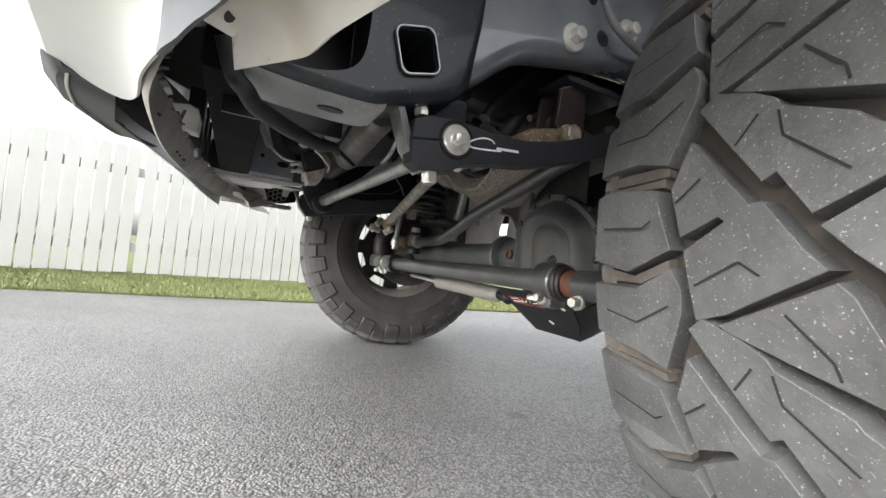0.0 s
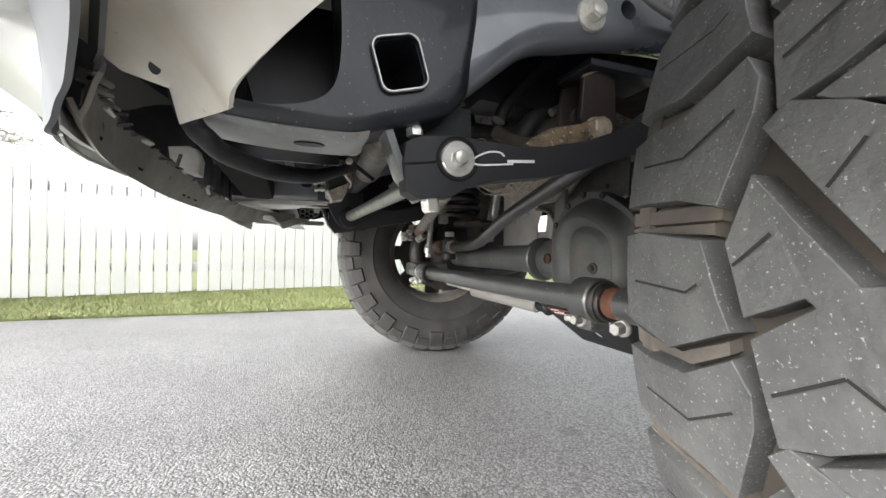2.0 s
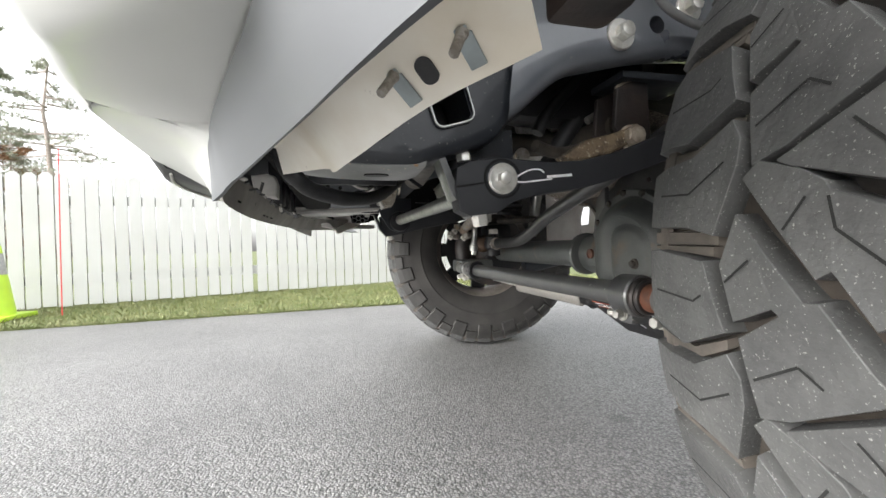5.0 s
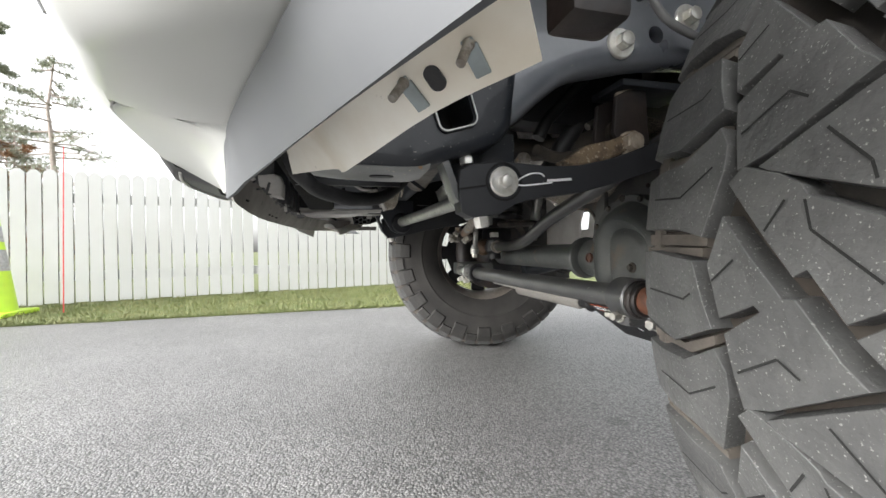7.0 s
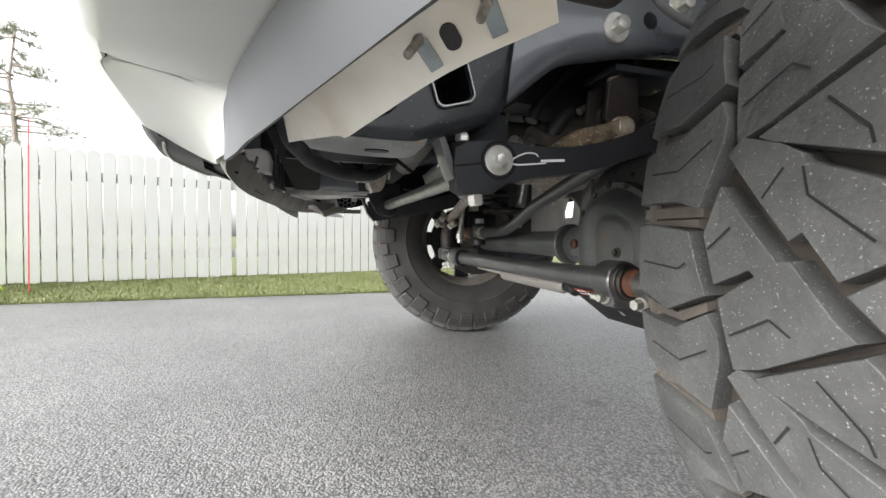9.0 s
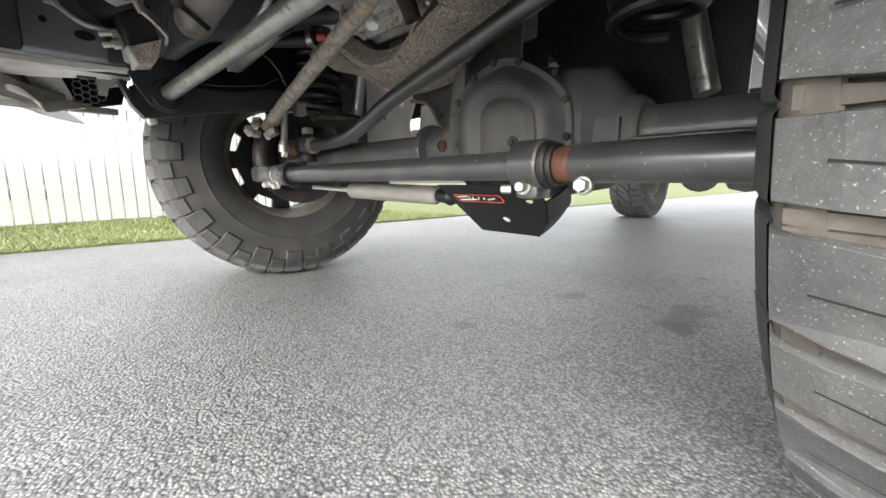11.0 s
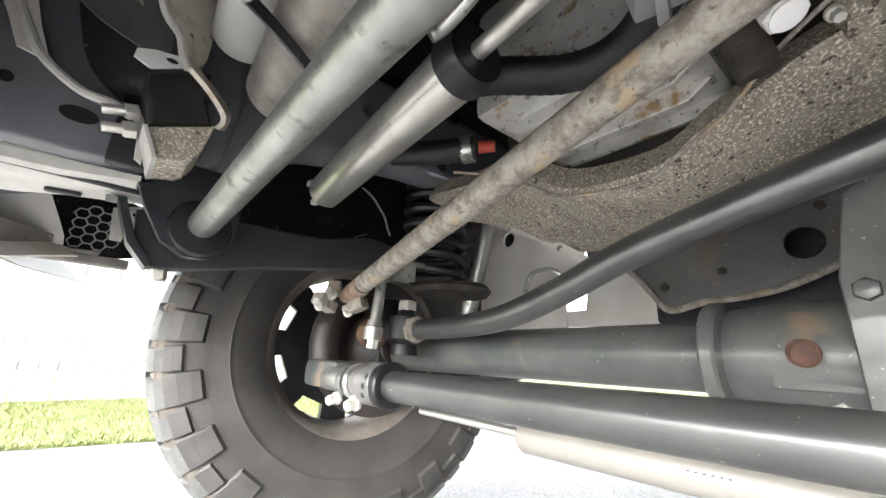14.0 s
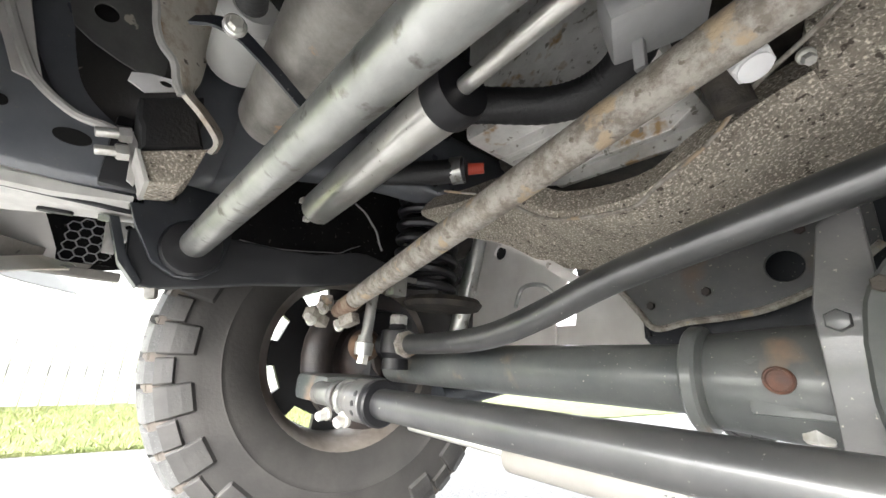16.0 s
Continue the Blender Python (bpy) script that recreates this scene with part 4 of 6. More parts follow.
# Bolt heads are coloured dark to stand in for the shadow behind them.
for y, z in ((.903, .514), (.859, .553), (.812, .572), (.757, .565), (.682, .533), (.664, .489), (.658, .43), (.902, .435), (.883, .377)):
    hexbolt((.719, y, z), (-1, 0, 0), .0072, .009, 0, cover, MUDDARK)
hexbolt((.677, .736, .424), (-1, 0, 0), .0070, .006, .0105, cover, MUDDARK, "plug", "dark filler plug")

bm = bmesh.new()
rod(bm, (.81, .565, .436), (.81, .68, .436), [(0, .052), (.012, .060), (.115, .064)], 40)
near_neck = part("axle_casting", bm, COVER, truck, "cast axle neck with a rusty plug")
bm = bmesh.new()
box(bm, (.742, .585, .408), (.80, .640, .458), .006)
part("pad", bm, COVER, near_neck, "flat cast pad")
bm = bmesh.new()
rod(bm, (.752, .611, .433), (.738, .611, .433), [(0, .0135), (.005, .0135), (.006, .011), (.0045, .009), (.004, .001)], 24)
part("plug", bm, RUST, near_neck, "rusty plug")

# skid plate under the differential
def sloped(bm):
    """Lays an upright sheet onto the skid plate's slope."""
    for v in bm.verts:
        v.co.x += .668 + (.340 - v.co.z) * 1.36
    return bm


def oval(cy, cz, r):
    return [(cy + r * math.cos(k * math.pi / 10), cz + r * .59 * math.sin(k * math.pi / 10)) for k in range(20)]


bm = bmesh.new()
plate(bm, [(.897, .353), (.893, .253), (.753, .251), (.703, .289), (.677, .325), (.672, .353)], "x", 0, .005, holes=[oval(.796, .285, .009), oval(.709, .326, .009)], bevel=.001)
sloped(bm)
edge = [Vector(p) for p in ((.791, .755, .2515), (.742, .704, .2895), (.693, .679, .3255))]
side = bmesh.new()
strip(side, [edge, [v + Vector((.045, .004, .012)) for v in edge], [v + Vector((.095, .010, .030)) for v in edge]])
thicken(side, .004)
fold = bpy.data.meshes.new("fold")
side.to_mesh(fold)
side.free()
bm.from_mesh(fold)
bpy.data.meshes.remove(fold)
skid = part("skid_plate", bm, BLACK, truck, "black folded steel skid plate with an orange and white emblem")
bm = bmesh.new()
plate(bm, rounded(.819, .327, .118, .0150, .0072), "x", -.0016, -.0006)
part("emblem", sloped(bm), ORANGE, skid, "orange emblem outline")
bm = bmesh.new()
plate(bm, rounded(.819, .327, .113, .0112, .0054), "x", -.0030, -.0020)
part("emblem_field", sloped(bm), BLACK, skid, "black emblem field")
bm = bmesh.new()
for y0, z0, y1, z1 in ((.868, .329, .842, .331), (.842, .331, .836, .327), (.866, .324, .822, .325), (.832, .325, .826, .330), (.818, .325, .812, .330), (.804, .325, .800, .329), (.794, .325, .776, .328)):
    tube(bm, [(-.0032, y0, z0), (-.0032, y1, z1)], .0012, 6)
part("emblem_fill", sloped(bm), INK, skid, "white emblem strokes")

# steering links
bm = bmesh.new()
tube(bm, [(.585, .65, .380), (.585, 1.41, .380)], .0205, 28)
tie = part("tie_rod", bm, TUBE, truck, "satin black tie rod")
for y0, y1, r, m, lb in ((.610, .655, .0345, TUBE, "black clamp"), (.600, .6115, .0315, BRACKET, "dark rusty clamp lip"), (.592, .6015, .0285, BRACKET, "dark rusty clamp lip"), (.568, .594, .0225, RUST, "rusty threaded sleeve"), (.25, .570, .0245, TUBE, "black tie rod end"),
                         (1.395, 1.412, .032, BLACK, "black collar"), (1.412, 1.458, .0305, FRAMEGREY, "grey drilled collar"), (1.458, 1.484, .025, FRAMEGREY, "grey clamp"), (1.484, 1.496, .028, STEEL, "steel clamp band"), (1.496, 1.514, .016, RUST, "rusty thread"), (1.514, 1.53, .024, FRAMEGREY, "grey clamp"), (1.53, 1.60, .019, STEEL, "tie rod end")):
    bm = bmesh.new()
    rod(bm, (.585, y0, .380), (.585, y1, .380), [(0, r * .93), (.003, r), (y1 - y0 - .003, r), (y1 - y0, r * .93)], 28)
    part("sleeve", bm, m, tie, lb)
bm = bmesh.new()
box(bm, (.566, .613, .334), (.604, .650, .366), .009)
part("clamp_ear", bm, TUBE, tie, "black ear of the clamp")
hexbolt((.565, .633, .351), (-1, -.2, 0), .0075, .014, .0115, tie, DULLZINC, "clamp_bolt", "dull zinc clamp bolt")
hexbolt((.574, .664, .347), (-.5, .9, 0), .0065, .014, 0, tie, DULLZINC, "clamp_bolt_end", "dull zinc bolt end")
hexbolt((.560, .545, .353), (-1, -.2, 0), .0085, .015, .0115, tie, DULLZINC, "clamp_bolt", "dull zinc clamp bolt")
hexbolt((.57, 1.47, .352), (-1, -.2, -.3), .009, .012, .012, tie, ZINC, "clamp_bolt", "dull zinc clamp bolt")
hexbolt((.566, 1.522, .354), (-1, -.3, -.2), .008, .014, .010, tie, ZINC, "clamp_bolt", "dull zinc clamp bolt")
for k, a in enumerate((-.5, -.05, .4)):
    bm = bmesh.new()
    d = Vector((-math.cos(a), 0, math.sin(a)))
    c = Vector((.585, 1.430 - .004 * k, .380))
    rod(bm, c + d * .0290, c + d * .0309, [(0, .0042), (.0019, .0042)], 12)
    part("drilled_hole", bm, HOSE, tie, "dark drilled hole")

bm = bmesh.new()
tube(bm, [(.586, 1.51, .538), (.5504, 1.30, .566), (.5244, 1.14, .588), (.497, .97, .612), (.478, .85, .630), (.466, .78, .641)], [.0158, .0162, .0158, .0150, .0146, .0144], 24)
drag = part("drag_link", bm, MUDBAR, truck, "mud-stained steel drag link")
bm = bmesh.new()
rod(bm, (.60, 1.60, .525), (.588, 1.515, .537), [(0, .013), (.03, .016), (.05, .0165), (.086, .0165)], 20)
part("rod_end", bm, CLAMPRUST, drag, "grey-brown drag link end")
hexbolt((.532, .93, .630), (-.15, -.35, -1), .0125, .013, 0, drag, INK, "nut", "white nut")

bm = bmesh.new()
tube(bm, smooth_path([(.716, 1.545, .472), (.712, 1.40, .474), (.706, 1.30, .483), (.702, 1.20, .511), (.697, 1.10, .545), (.685, .90, .590), (.667, .60, .657)], 6), .0185, 24)
track = part("track_bar", bm, TUBE, truck, "bent satin black track bar")
bm = bmesh.new()
rod(bm, (.716, 1.60, .470), (.716, 1.53, .472), [(0, .028), (.045, .028), (.06, .022), (.07, .020)], 20)
part("bushing", bm, BLACK, track)

bm = bmesh.new()
rod(bm, (.672, 1.24, .338), (.702, .945, .330), [(0, .018), (.004, .0205), (.288, .0205), (.296, .016)], 28)
stab = part("steering_stabilizer", bm, ALUWHITE, truck, "light grey steering damper cylinder")
bm = bmesh.new()
tube(bm, [(.672, 1.24, .338), (.655, 1.42, .345)], .006, 12)
part("piston_rod", bm, SILVER, stab)
bm = bmesh.new()
rod(bm, (.702, .945, .330), (.706, .895, .328), [(0, .014), (.02, .016), (.035, .02), (.05, .014)], 16)
part("bushing", bm, BLACK, stab)

# upper damper with hose and can
bm = bmesh.new()
rod(bm, (.489, 1.487, .667), (.455, 1.130, .665), [(0, .024), (.003, .0265), (.355, .0265), (.3585, .026)], 32)
damper = part("damper", bm, SILVER, truck, "bright silver damper cylinder")
bm = bmesh.new()
rod(bm, (.4555, 1.134, .665), (.453, 1.107, .665), [(0, .030), (.02, .030), (.026, .027), (.027, .008)], 32)
part("cap", bm, BLACK, damper, "black end cap")
bm = bmesh.new()
tube(bm, [(.453, 1.11, .665), (.425, .80, .665)], .008, 16)
part("piston_rod", bm, SILVER, damper)
bm = bmesh.new()
rod(bm, (.490, 1.50, .667), (.489, 1.487, .667), [(0, .010), (.013, .012)], 12)
part("end_stud", bm, ZINC, damper)
for dx, dz in ((-.022, .008), (-.012, -.020), (.014, -.016)):
    bm = bmesh.new()
    box(bm, (.488 + dx - .005, 1.484, .667 + dz - .004), (.488 + dx + .005, 1.498, .667 + dz + .004), .0015)
    part("end_clip", bm, ZINC, damper, "pale end clip")

bm = bmesh.new()
rod(bm, (.358, 1.32, .686), (.335, .93, .705), [(0, .026), (.006, .036), (.385, .036), (.39, .03)], 32)
part("power_steering_canister", bm, CAN, truck, "stained aluminium canister")
bm = bmesh.new()
tube(bm, smooth_path([(.49, 1.20, .70), (.505, 1.15, .694), (.555, 1.09, .690), (.566, 1.04, .692), (.545, .995, .705), (.50, .94, .76)], 16), [.0186 if k % 2 else .0179 for k in range(81)], 20)
part("braided_hose", bm, HOSE, truck, "black braided rubber hose")

# lower engine crossmember with line and oil pan
def beam_bm():
    st = [(1.50, .70, .80, .72, .70), (1.38, .69, .83, .70, .665), (1.30, .68, .86, .69, .618), (1.24, .67, .895, .665, .606), (1.17, .672, .90, .622, .603), (1.07, .672, .885, .612, .605), (1.02, .672, .86, .636, .612), (.98, .672, .845, .655, .625), (.93, .675, .83, .678, .645), (.85, .68, .82, .70, .67), (.79, .685, .82, .712, .682)]
    bm = bmesh.new()
    rows = []
    for y, xf, xr, zf, zr in st:
        rows.append([Vector(p) for p in ((xf + .028, y, zf + .048), (xf + .004, y, zf + .012), (xf + .006, y, zf + .004), (xf + .03, y, zf * .9 + zr * .1 - .001), (xr - .02, y, zr), (xr, y, zr + .015), (xr, y, zr + .055), (xf + .028, y, zf + .048))])
    cols = [smooth_path([r[k] for r in rows], 4) for k in range(8)]
    strip(bm, cols)
    bmesh.ops.remove_doubles(bm, verts=bm.verts, dist=1e-5)
    bmesh.ops.recalc_face_normals(bm, faces=bm.faces)
    return bm


part("engine_crossmember", beam_bm(), MUD, truck, "engine crossmember splashed with dried mud")
bm = bmesh.new()
tube(bm, smooth_path([(.63, 1.34, .70), (.655, 1.256, .673), (.662, 1.23, .656), (.667, 1.169, .620), (.667, 1.073, .608), (.665, 1.04, .624), (.664, .99, .652), (.655, .95, .685), (.63, .895, .704), (.61, .85, .73)], 5), .0022, 8)
part("brake_line", bm, MUDBAR, truck, "thin brake line")
bm = bmesh.new()
box(bm, (.57, .995, .715), (.765, 1.235, .88), .012)
pan = part("oil_pan", bm, ALU, truck, "stained cast aluminium oil pan with ribs")
for k in range(4):
    bm = bmesh.new()
    x = .612 + .040 * k
    plate(bm, [(1.004, .716), (1.03, .698), (1.20, .698), (1.226, .716)], "x", x, x + .008, bevel=.002)
    part("rib", bm, ALU, pan)


# bumper
ROLL = [(.215, .0, .545), (.116, .150, .548), (.080, .250, .5625), (.046, .345, .566), (.032, .385, .563), (.0285, .398, .559), (.0235, .412, .552), (.0205, .430, .520)]
FRONT = [(.10, .06, .63), (-.005, .265, .585), (-.030, .335, .5825), (-.055, .400, .588), (-.066, .430, .591), (-.072, .448, .593), (-.096, .516, .601), (-.185, .870, .634)]
HEM = [(.0205, .430, .520), (-.012, .545, .533), (-.042, .690, .551), (-.080, .790, .574), (-.128, .850, .602), (-.185, .870, .634)]


def bumper_bm():
    """The corner of the skin: stations from the wheel end to the lower intake, each from the rolled edge out to the front."""
    bm = bmesh.new()
    rows = []
    for k, (a, b) in enumerate(zip(ROLL, FRONT)):
        a, b = Vector(a), Vector(b)
        dip = (.001, .002, .003, .003, .004, .003, -.001, 0)[k]
        pts = [a.lerp(b, u) - Vector((0, 0, dip * math.sin(math.pi * u))) for u in (0, .2, .4, .6, .8, 1)]
        rows.append([Vector(p) for p in HEM] if k == len(ROLL) - 1 else pts)
    # the ledge: right behind the fifth station the skin steps back into a shallow channel
    step = (.001, .005, .007, .007, .006, .004)
    ledge = [p + Vector((0, .004, s)) for p, s in zip(rows[4], step)]
    channel = [p + Vector((.002, .004, s * 1.1)) for p, s in zip(rows[5], step)]
    rows = [smooth_path(r, 4) for r in rows[:5]] + [smooth_path(ledge, 4), smooth_path(channel, 4)] + [smooth_path(r, 4) for r in rows[6:]]
    for part_rows in (rows[:5], rows[4:6], rows[5:]):
        strip(bm, list(zip(*[smooth_path([r[c] for r in part_rows], 4) for c in range(len(rows[0]))])))
    face = FRONT + [(-.235, 1.05, .655)]
    steps = [(0, 0, 0), (-.010, -.006, .010), (-.018, -.010, .035), (-.028, -.012, .10), (-.034, -.014, .22), (-.030, -.014, .40)]
    strip(bm, [smooth_path([(x + dx, y + (dy if y < 1 else 0), z + dz) for x, y, z in face], 4) for dx, dy, dz in steps])
    bmesh.ops.remove_doubles(bm, verts=bm.verts, dist=1e-5)
    shell(bm, .003)
    return bm


def lip_bm():
    bm = bmesh.new()
    top = smooth_path([(x + .0008, y + .0004, z - .001) for x, y, z in ROLL], 5)
    edge = [(.225, .012, .540), (.140, .117, .5135), (.100, .255, .527), (.062, .348, .524), (.046, .378, .5195), (.036, .397, .515), (.027, .412, .512), (.0215, .431, .514)]
    low = smooth_path(edge, 5)
    strip(bm, [top, [a.lerp(b, .10) + Vector((.0015, 0, -.001)) for a, b in zip(top, low)], [a.lerp(b, .5) for a, b in zip(top, low)], low])
    thicken(bm, .003)
    return bm


bumper = new("bumper")
bumper.parent = truck
ORG[bumper] = Vector((0, CY, .7))
bumper.location = ORG[bumper] - ORG[truck]
both("skin", bumper_bm, WHITE, bumper, "glossy white bumper skin")


def lining_bm():
    bm = bmesh.new()
    rows = [[(.045, .425, .565), (-.03, .60, .600), (-.10, .77, .630), (-.15, .87, .65), (-.19, 1.05, .665)],
            [(.085, .32, .585), (-.005, .50, .68), (-.16, .74, .77), (-.25, .88, .815), (-.30, 1.05, .825)],
            [(.165, .16, .62), (.03, .34, .75), (-.17, .65, .86), (-.30, .89, .92), (-.35, 1.05, .93)]]
    strip(bm, [smooth_path(r, 4) for r in rows])
    thicken(bm, .003)
    return bm


both("lining", lining_bm, PLASTIC_GREY, bumper, "dusty grey plastic lining behind the bumper skin")
part("end_lip", lip_bm(), LIPGREY, bumper, "grey folded bumper end, darker than the skin")


FLANGE_LOW = [(.066, .516, .552), (.109, .439, .545), (.117, .396, .534), (.128, .347, .533), (.168, .289, .552), (.215, .245, .568)]
FLANGE_FOLD = [(.061, .503, .577), (.086, .424, .572), (.098, .380, .562), (.112, .328, .560), (.148, .268, .578), (.190, .215, .590)]


def flange_bm():
    bm = bmesh.new()
    hi = [(.030, .50, .585), (.052, .41, .598), (.068, .355, .603), (.085, .300, .606), (.110, .225, .608), (.160, .10, .612)]
    up = [(.0, .47, .605), (.022, .385, .622), (.040, .330, .625), (.058, .280, .628), (.085, .210, .628), (.135, .10, .628)]
    out = [(x - .032, y - .012, z + .022) for x, y, z in up]
    strip(bm, [smooth_path(r, 4) for r in (FLANGE_LOW, FLANGE_FOLD, hi, up, out)])
    thicken(bm, .003)
    return bm


inner = both("inner_flange", flange_bm, CREAM, bumper, "stained cream inner bumper flange")


def on_flange(y, up):
    """A frame on the flange's lower strip: along it, out of it and up it."""
    low, fold = smooth_path(FLANGE_LOW, 8), smooth_path(FLANGE_FOLD, 8)
    k = min(range(1, len(low) - 1), key=lambda i: abs(low[i].y - y))
    al = (low[k + 1] - low[k - 1]).normalized()
    upw = (fold[k] - low[k])
    upw = (upw - al * upw.dot(al)).normalized()
    nn = al.cross(upw)
    if nn.dot(Vector((.1, .05, .46)) - low[k]) < 0:
        nn = -nn
    c = low[k].lerp(fold[k], up)
    return Matrix(((al.x, nn.x, upw.x, c.x), (al.y, nn.y, upw.y, c.y), (al.z, nn.z, upw.z, c.z), (0, 0, 0, 1)))


for y in (.297, .267):
    m = on_flange(y, .5)
    bm = bmesh.new()
    box(bm, (-.0046, .0032, -.0135), (.0046, .0050, .005), .0010, m)
    box(bm, (-.0034, .0032, .003), (.0034, .0050, .0085), .0010, m)
    part("clip_plate", bm, PLATEGREY, bumper, "blue-grey clip plate")
    bm = bmesh.new()
    rod(bm, m @ Vector((0, .004, .0055)), m @ Vector((-.004, .021, .0055)), [(0, .0036), (.003, .0028), (.016, .0026)], 12)
    part("stud", bm, MUDBAR, bumper, "stained threaded stud")
bm = bmesh.new()
plate(bm, [(.0095 * math.cos(k * math.pi / 10), .004 * math.sin(k * math.pi / 10)) for k in range(20)], "y", 0, .0012)
al = Vector((.030, -.085, .010)).normalized()
nn = al.cross(Vector((-.030, .0, .012)).normalized()).normalized()
nn = nn if nn.z < 0 else -nn
up = nn.cross(al)
bmesh.ops.transform(bm, matrix=Matrix(((al.x, nn.x, up.x, .0575), (al.y, nn.y, up.y, .473), (al.z, nn.z, up.z, .5790), (0, 0, 0, 1))), verts=bm.verts)
part("slot", bm, HOSE, bumper, "dark oval slot in the flange")
m = on_flange(.282, .45)
bm = bmesh.new()
plate(bm, rounded(0, 0, .010, .015, .0045), "y", .0030, .0045)
bmesh.ops.transform(bm, matrix=m, verts=bm.verts)
part("slot", bm, HOSE, bumper, "dark oval slot in the flange")


RIM_LOW = [(.026, .448, .530), (.010, .498, .531), (-.017, .628, .531), (-.034, .853, .532), (-.030, 1.05, .533), (-.014, 1.25, .534), (.022, 1.48, .536), (.085, 1.70, .545), (.150, 1.86, .558), (.215, 1.98, .572)]
RIM_UP = [(.036, .442, .550), (.006, .515, .566), (-.019, .66, .573), (-.018, .86, .569), (-.010, 1.05, .563), (.006, 1.20, .560), (.036, 1.45, .566), (.095, 1.69, .575), (.160, 1.84, .585), (.228, 1.96, .592)]


def valance_bm():
    bm = bmesh.new()
    low, up = smooth_path(RIM_LOW, 6), smooth_path(RIM_UP, 6)
    face = [a + Vector((-.008, 0, .012)) for a in low]
    strip(bm, [face, [a + Vector((-.004, 0, .003)) for a in low], low, [a.lerp(b, .5) + Vector((0, 0, -.003)) for a, b in zip(low, up)], up, [b + Vector((.003, 0, .008)) for b in up]])
    thicken(bm, .003)
    return bm


# Added sheet that blocks the sky and the lit far skin from view.
bm = bmesh.new()
plate(bm, [(.02, .35), (-.19, .64), (-.30, .88), (-.335, 1.05), (-.30, 1.22), (-.19, 1.46), (.02, 1.75), (.36, 1.75), (.36, .35)], "z", .86, .866)
part("added_sky_shield", bm, PLASTIC, bumper, "black sheet added behind the bumper to close off the sky")
part("valance", valance_bm(), DUSTPLASTIC, bumper, "dusty grey-brown plastic lower valance")
rng = random.Random(11)
along = smooth_path(RIM_UP, 6)
for k in range(1, 33):
    c, d = along[k], (along[k + 1] - along[k]).normalized()
    m = Matrix.Translation(c + Vector((rng.uniform(.0, .006), 0, rng.uniform(.002, .007)))) @ d.to_track_quat("X", "Z").to_matrix().to_4x4() @ Matrix.Rotation(rng.uniform(-.5, .5), 4, "X") @ Matrix.Rotation(rng.uniform(-.35, .35), 4, "Y")
    bm = bmesh.new()
    w, h = rng.uniform(.006, .016), rng.uniform(.003, .009)
    box(bm, (-w, -h, -.0015), (w, h, .0015), .0006, m, 1)
    if k % 3 == 0:
        box(bm, (-.003, -.002, -.001), (.003, .002, rng.uniform(.010, .022)), .0006, m, 1)
    part("clip", bm, (PLASTIC, PLASTIC_GREY, PLASTIC, PLASTIC_GREY, PALEDUST)[k % 5], bumper)
for y, x, z in ((.56, -.010, .5475), (.72, -.026, .5490), (.95, -.030, .5470), (.98, -.029, .5470), (1.02, -.026, .5465)):
    bm = bmesh.new()
    rod(bm, (x + .003, y, z - .0015), (x + .001, y, z - .006), [(0, .0045), (.003, .0045)], 12)
    part("drain_opening", bm, SIPEBLACK, bumper, "small dark opening")


def intake_bm():
    bm = bmesh.new()
    hi = smooth_path([(-.170, .845, .638), (-.196, .885, .645), (-.245, 1.05, .660)], 5)
    lo = smooth_path([(-.160, .85, .620), (-.180, .90, .612), (-.215, 1.05, .622)], 5)
    bk = smooth_path([(-.10, .86, .600), (-.11, .91, .592), (-.14, 1.05, .600)], 5)
    strip(bm, [hi, lo, bk])
    thicken(bm, .003)
    return bm


both("lower_intake", intake_bm, PLASTIC, bumper, "black lower intake strip with a bright line")


def intake_line_bm():
    bm = bmesh.new()
    return tube(bm, smooth_path([(-.158, .86, .609), (-.172, .915, .603), (-.20, 1.05, .611)], 5), .0025, 8)


both("bright_line", intake_line_bm, SILVER, bumper, "thin bright trim line")

# radiator support and dark bay above
bm = bmesh.new()
box(bm, (.02, .66, .60), (.10, 1.44, .66), .012)
part("radiator_support", bm, LINER, truck, "black radiator support")
# Plain dark ceiling added to close the bay; no such part is seen.
bm = bmesh.new()
box(bm, (-.15, .30, .95), (1.6, 1.80, .97))
part("added_bay_ceiling", bm, LINER, truck)
bm = bmesh.new()
box(bm, (.75, .75, .78), (1.5, 1.35, .95), .03)
part("engine_block", bm, MUDDARK, truck)
bm = bmesh.new()
tube(bm, smooth_path([(.050, .56, .600), (.062, .57, .567), (.074, .57, .554), (.086, .59, .546), (.112, .61, .540), (.136, .64, .540), (.181, .73, .555), (.235, .90, .60), (.288, 1.13, .650)], 6), .010, 16)
part("lower_hose", bm, HOSE, truck, "black rubber hose")

# suspension at both ends of the axle
def spring_bm():
    bm = bmesh.new()
    pts = [(.762 + .058 * math.cos(a), .55 + .058 * math.sin(a), .580 + .0049 * a) for a in [k * .3 for k in range(160)]]
    return tube(bm, pts, .0105, 10)


both("coil_spring", spring_bm, BLACK, truck, "black coil spring")


def shock_bm():
    bm = bmesh.new()
    return rod(bm, (.895, .51, .50), (.905, .575, .76), [(0, .020), (.20, .020), (.20, .018), (.30, .018)], 24)


both("shock_absorber", shock_bm, STEEL, truck, "silver shock absorber")


def hub_bm():
    bm = bmesh.new()
    return rod(bm, (.80, .40, .447), (.80, .12, .447), [(0, .05), (.06, .085), (.10, .085), (.10, .165), (.125, .165), (.125, .07), (.28, .06)], 40)


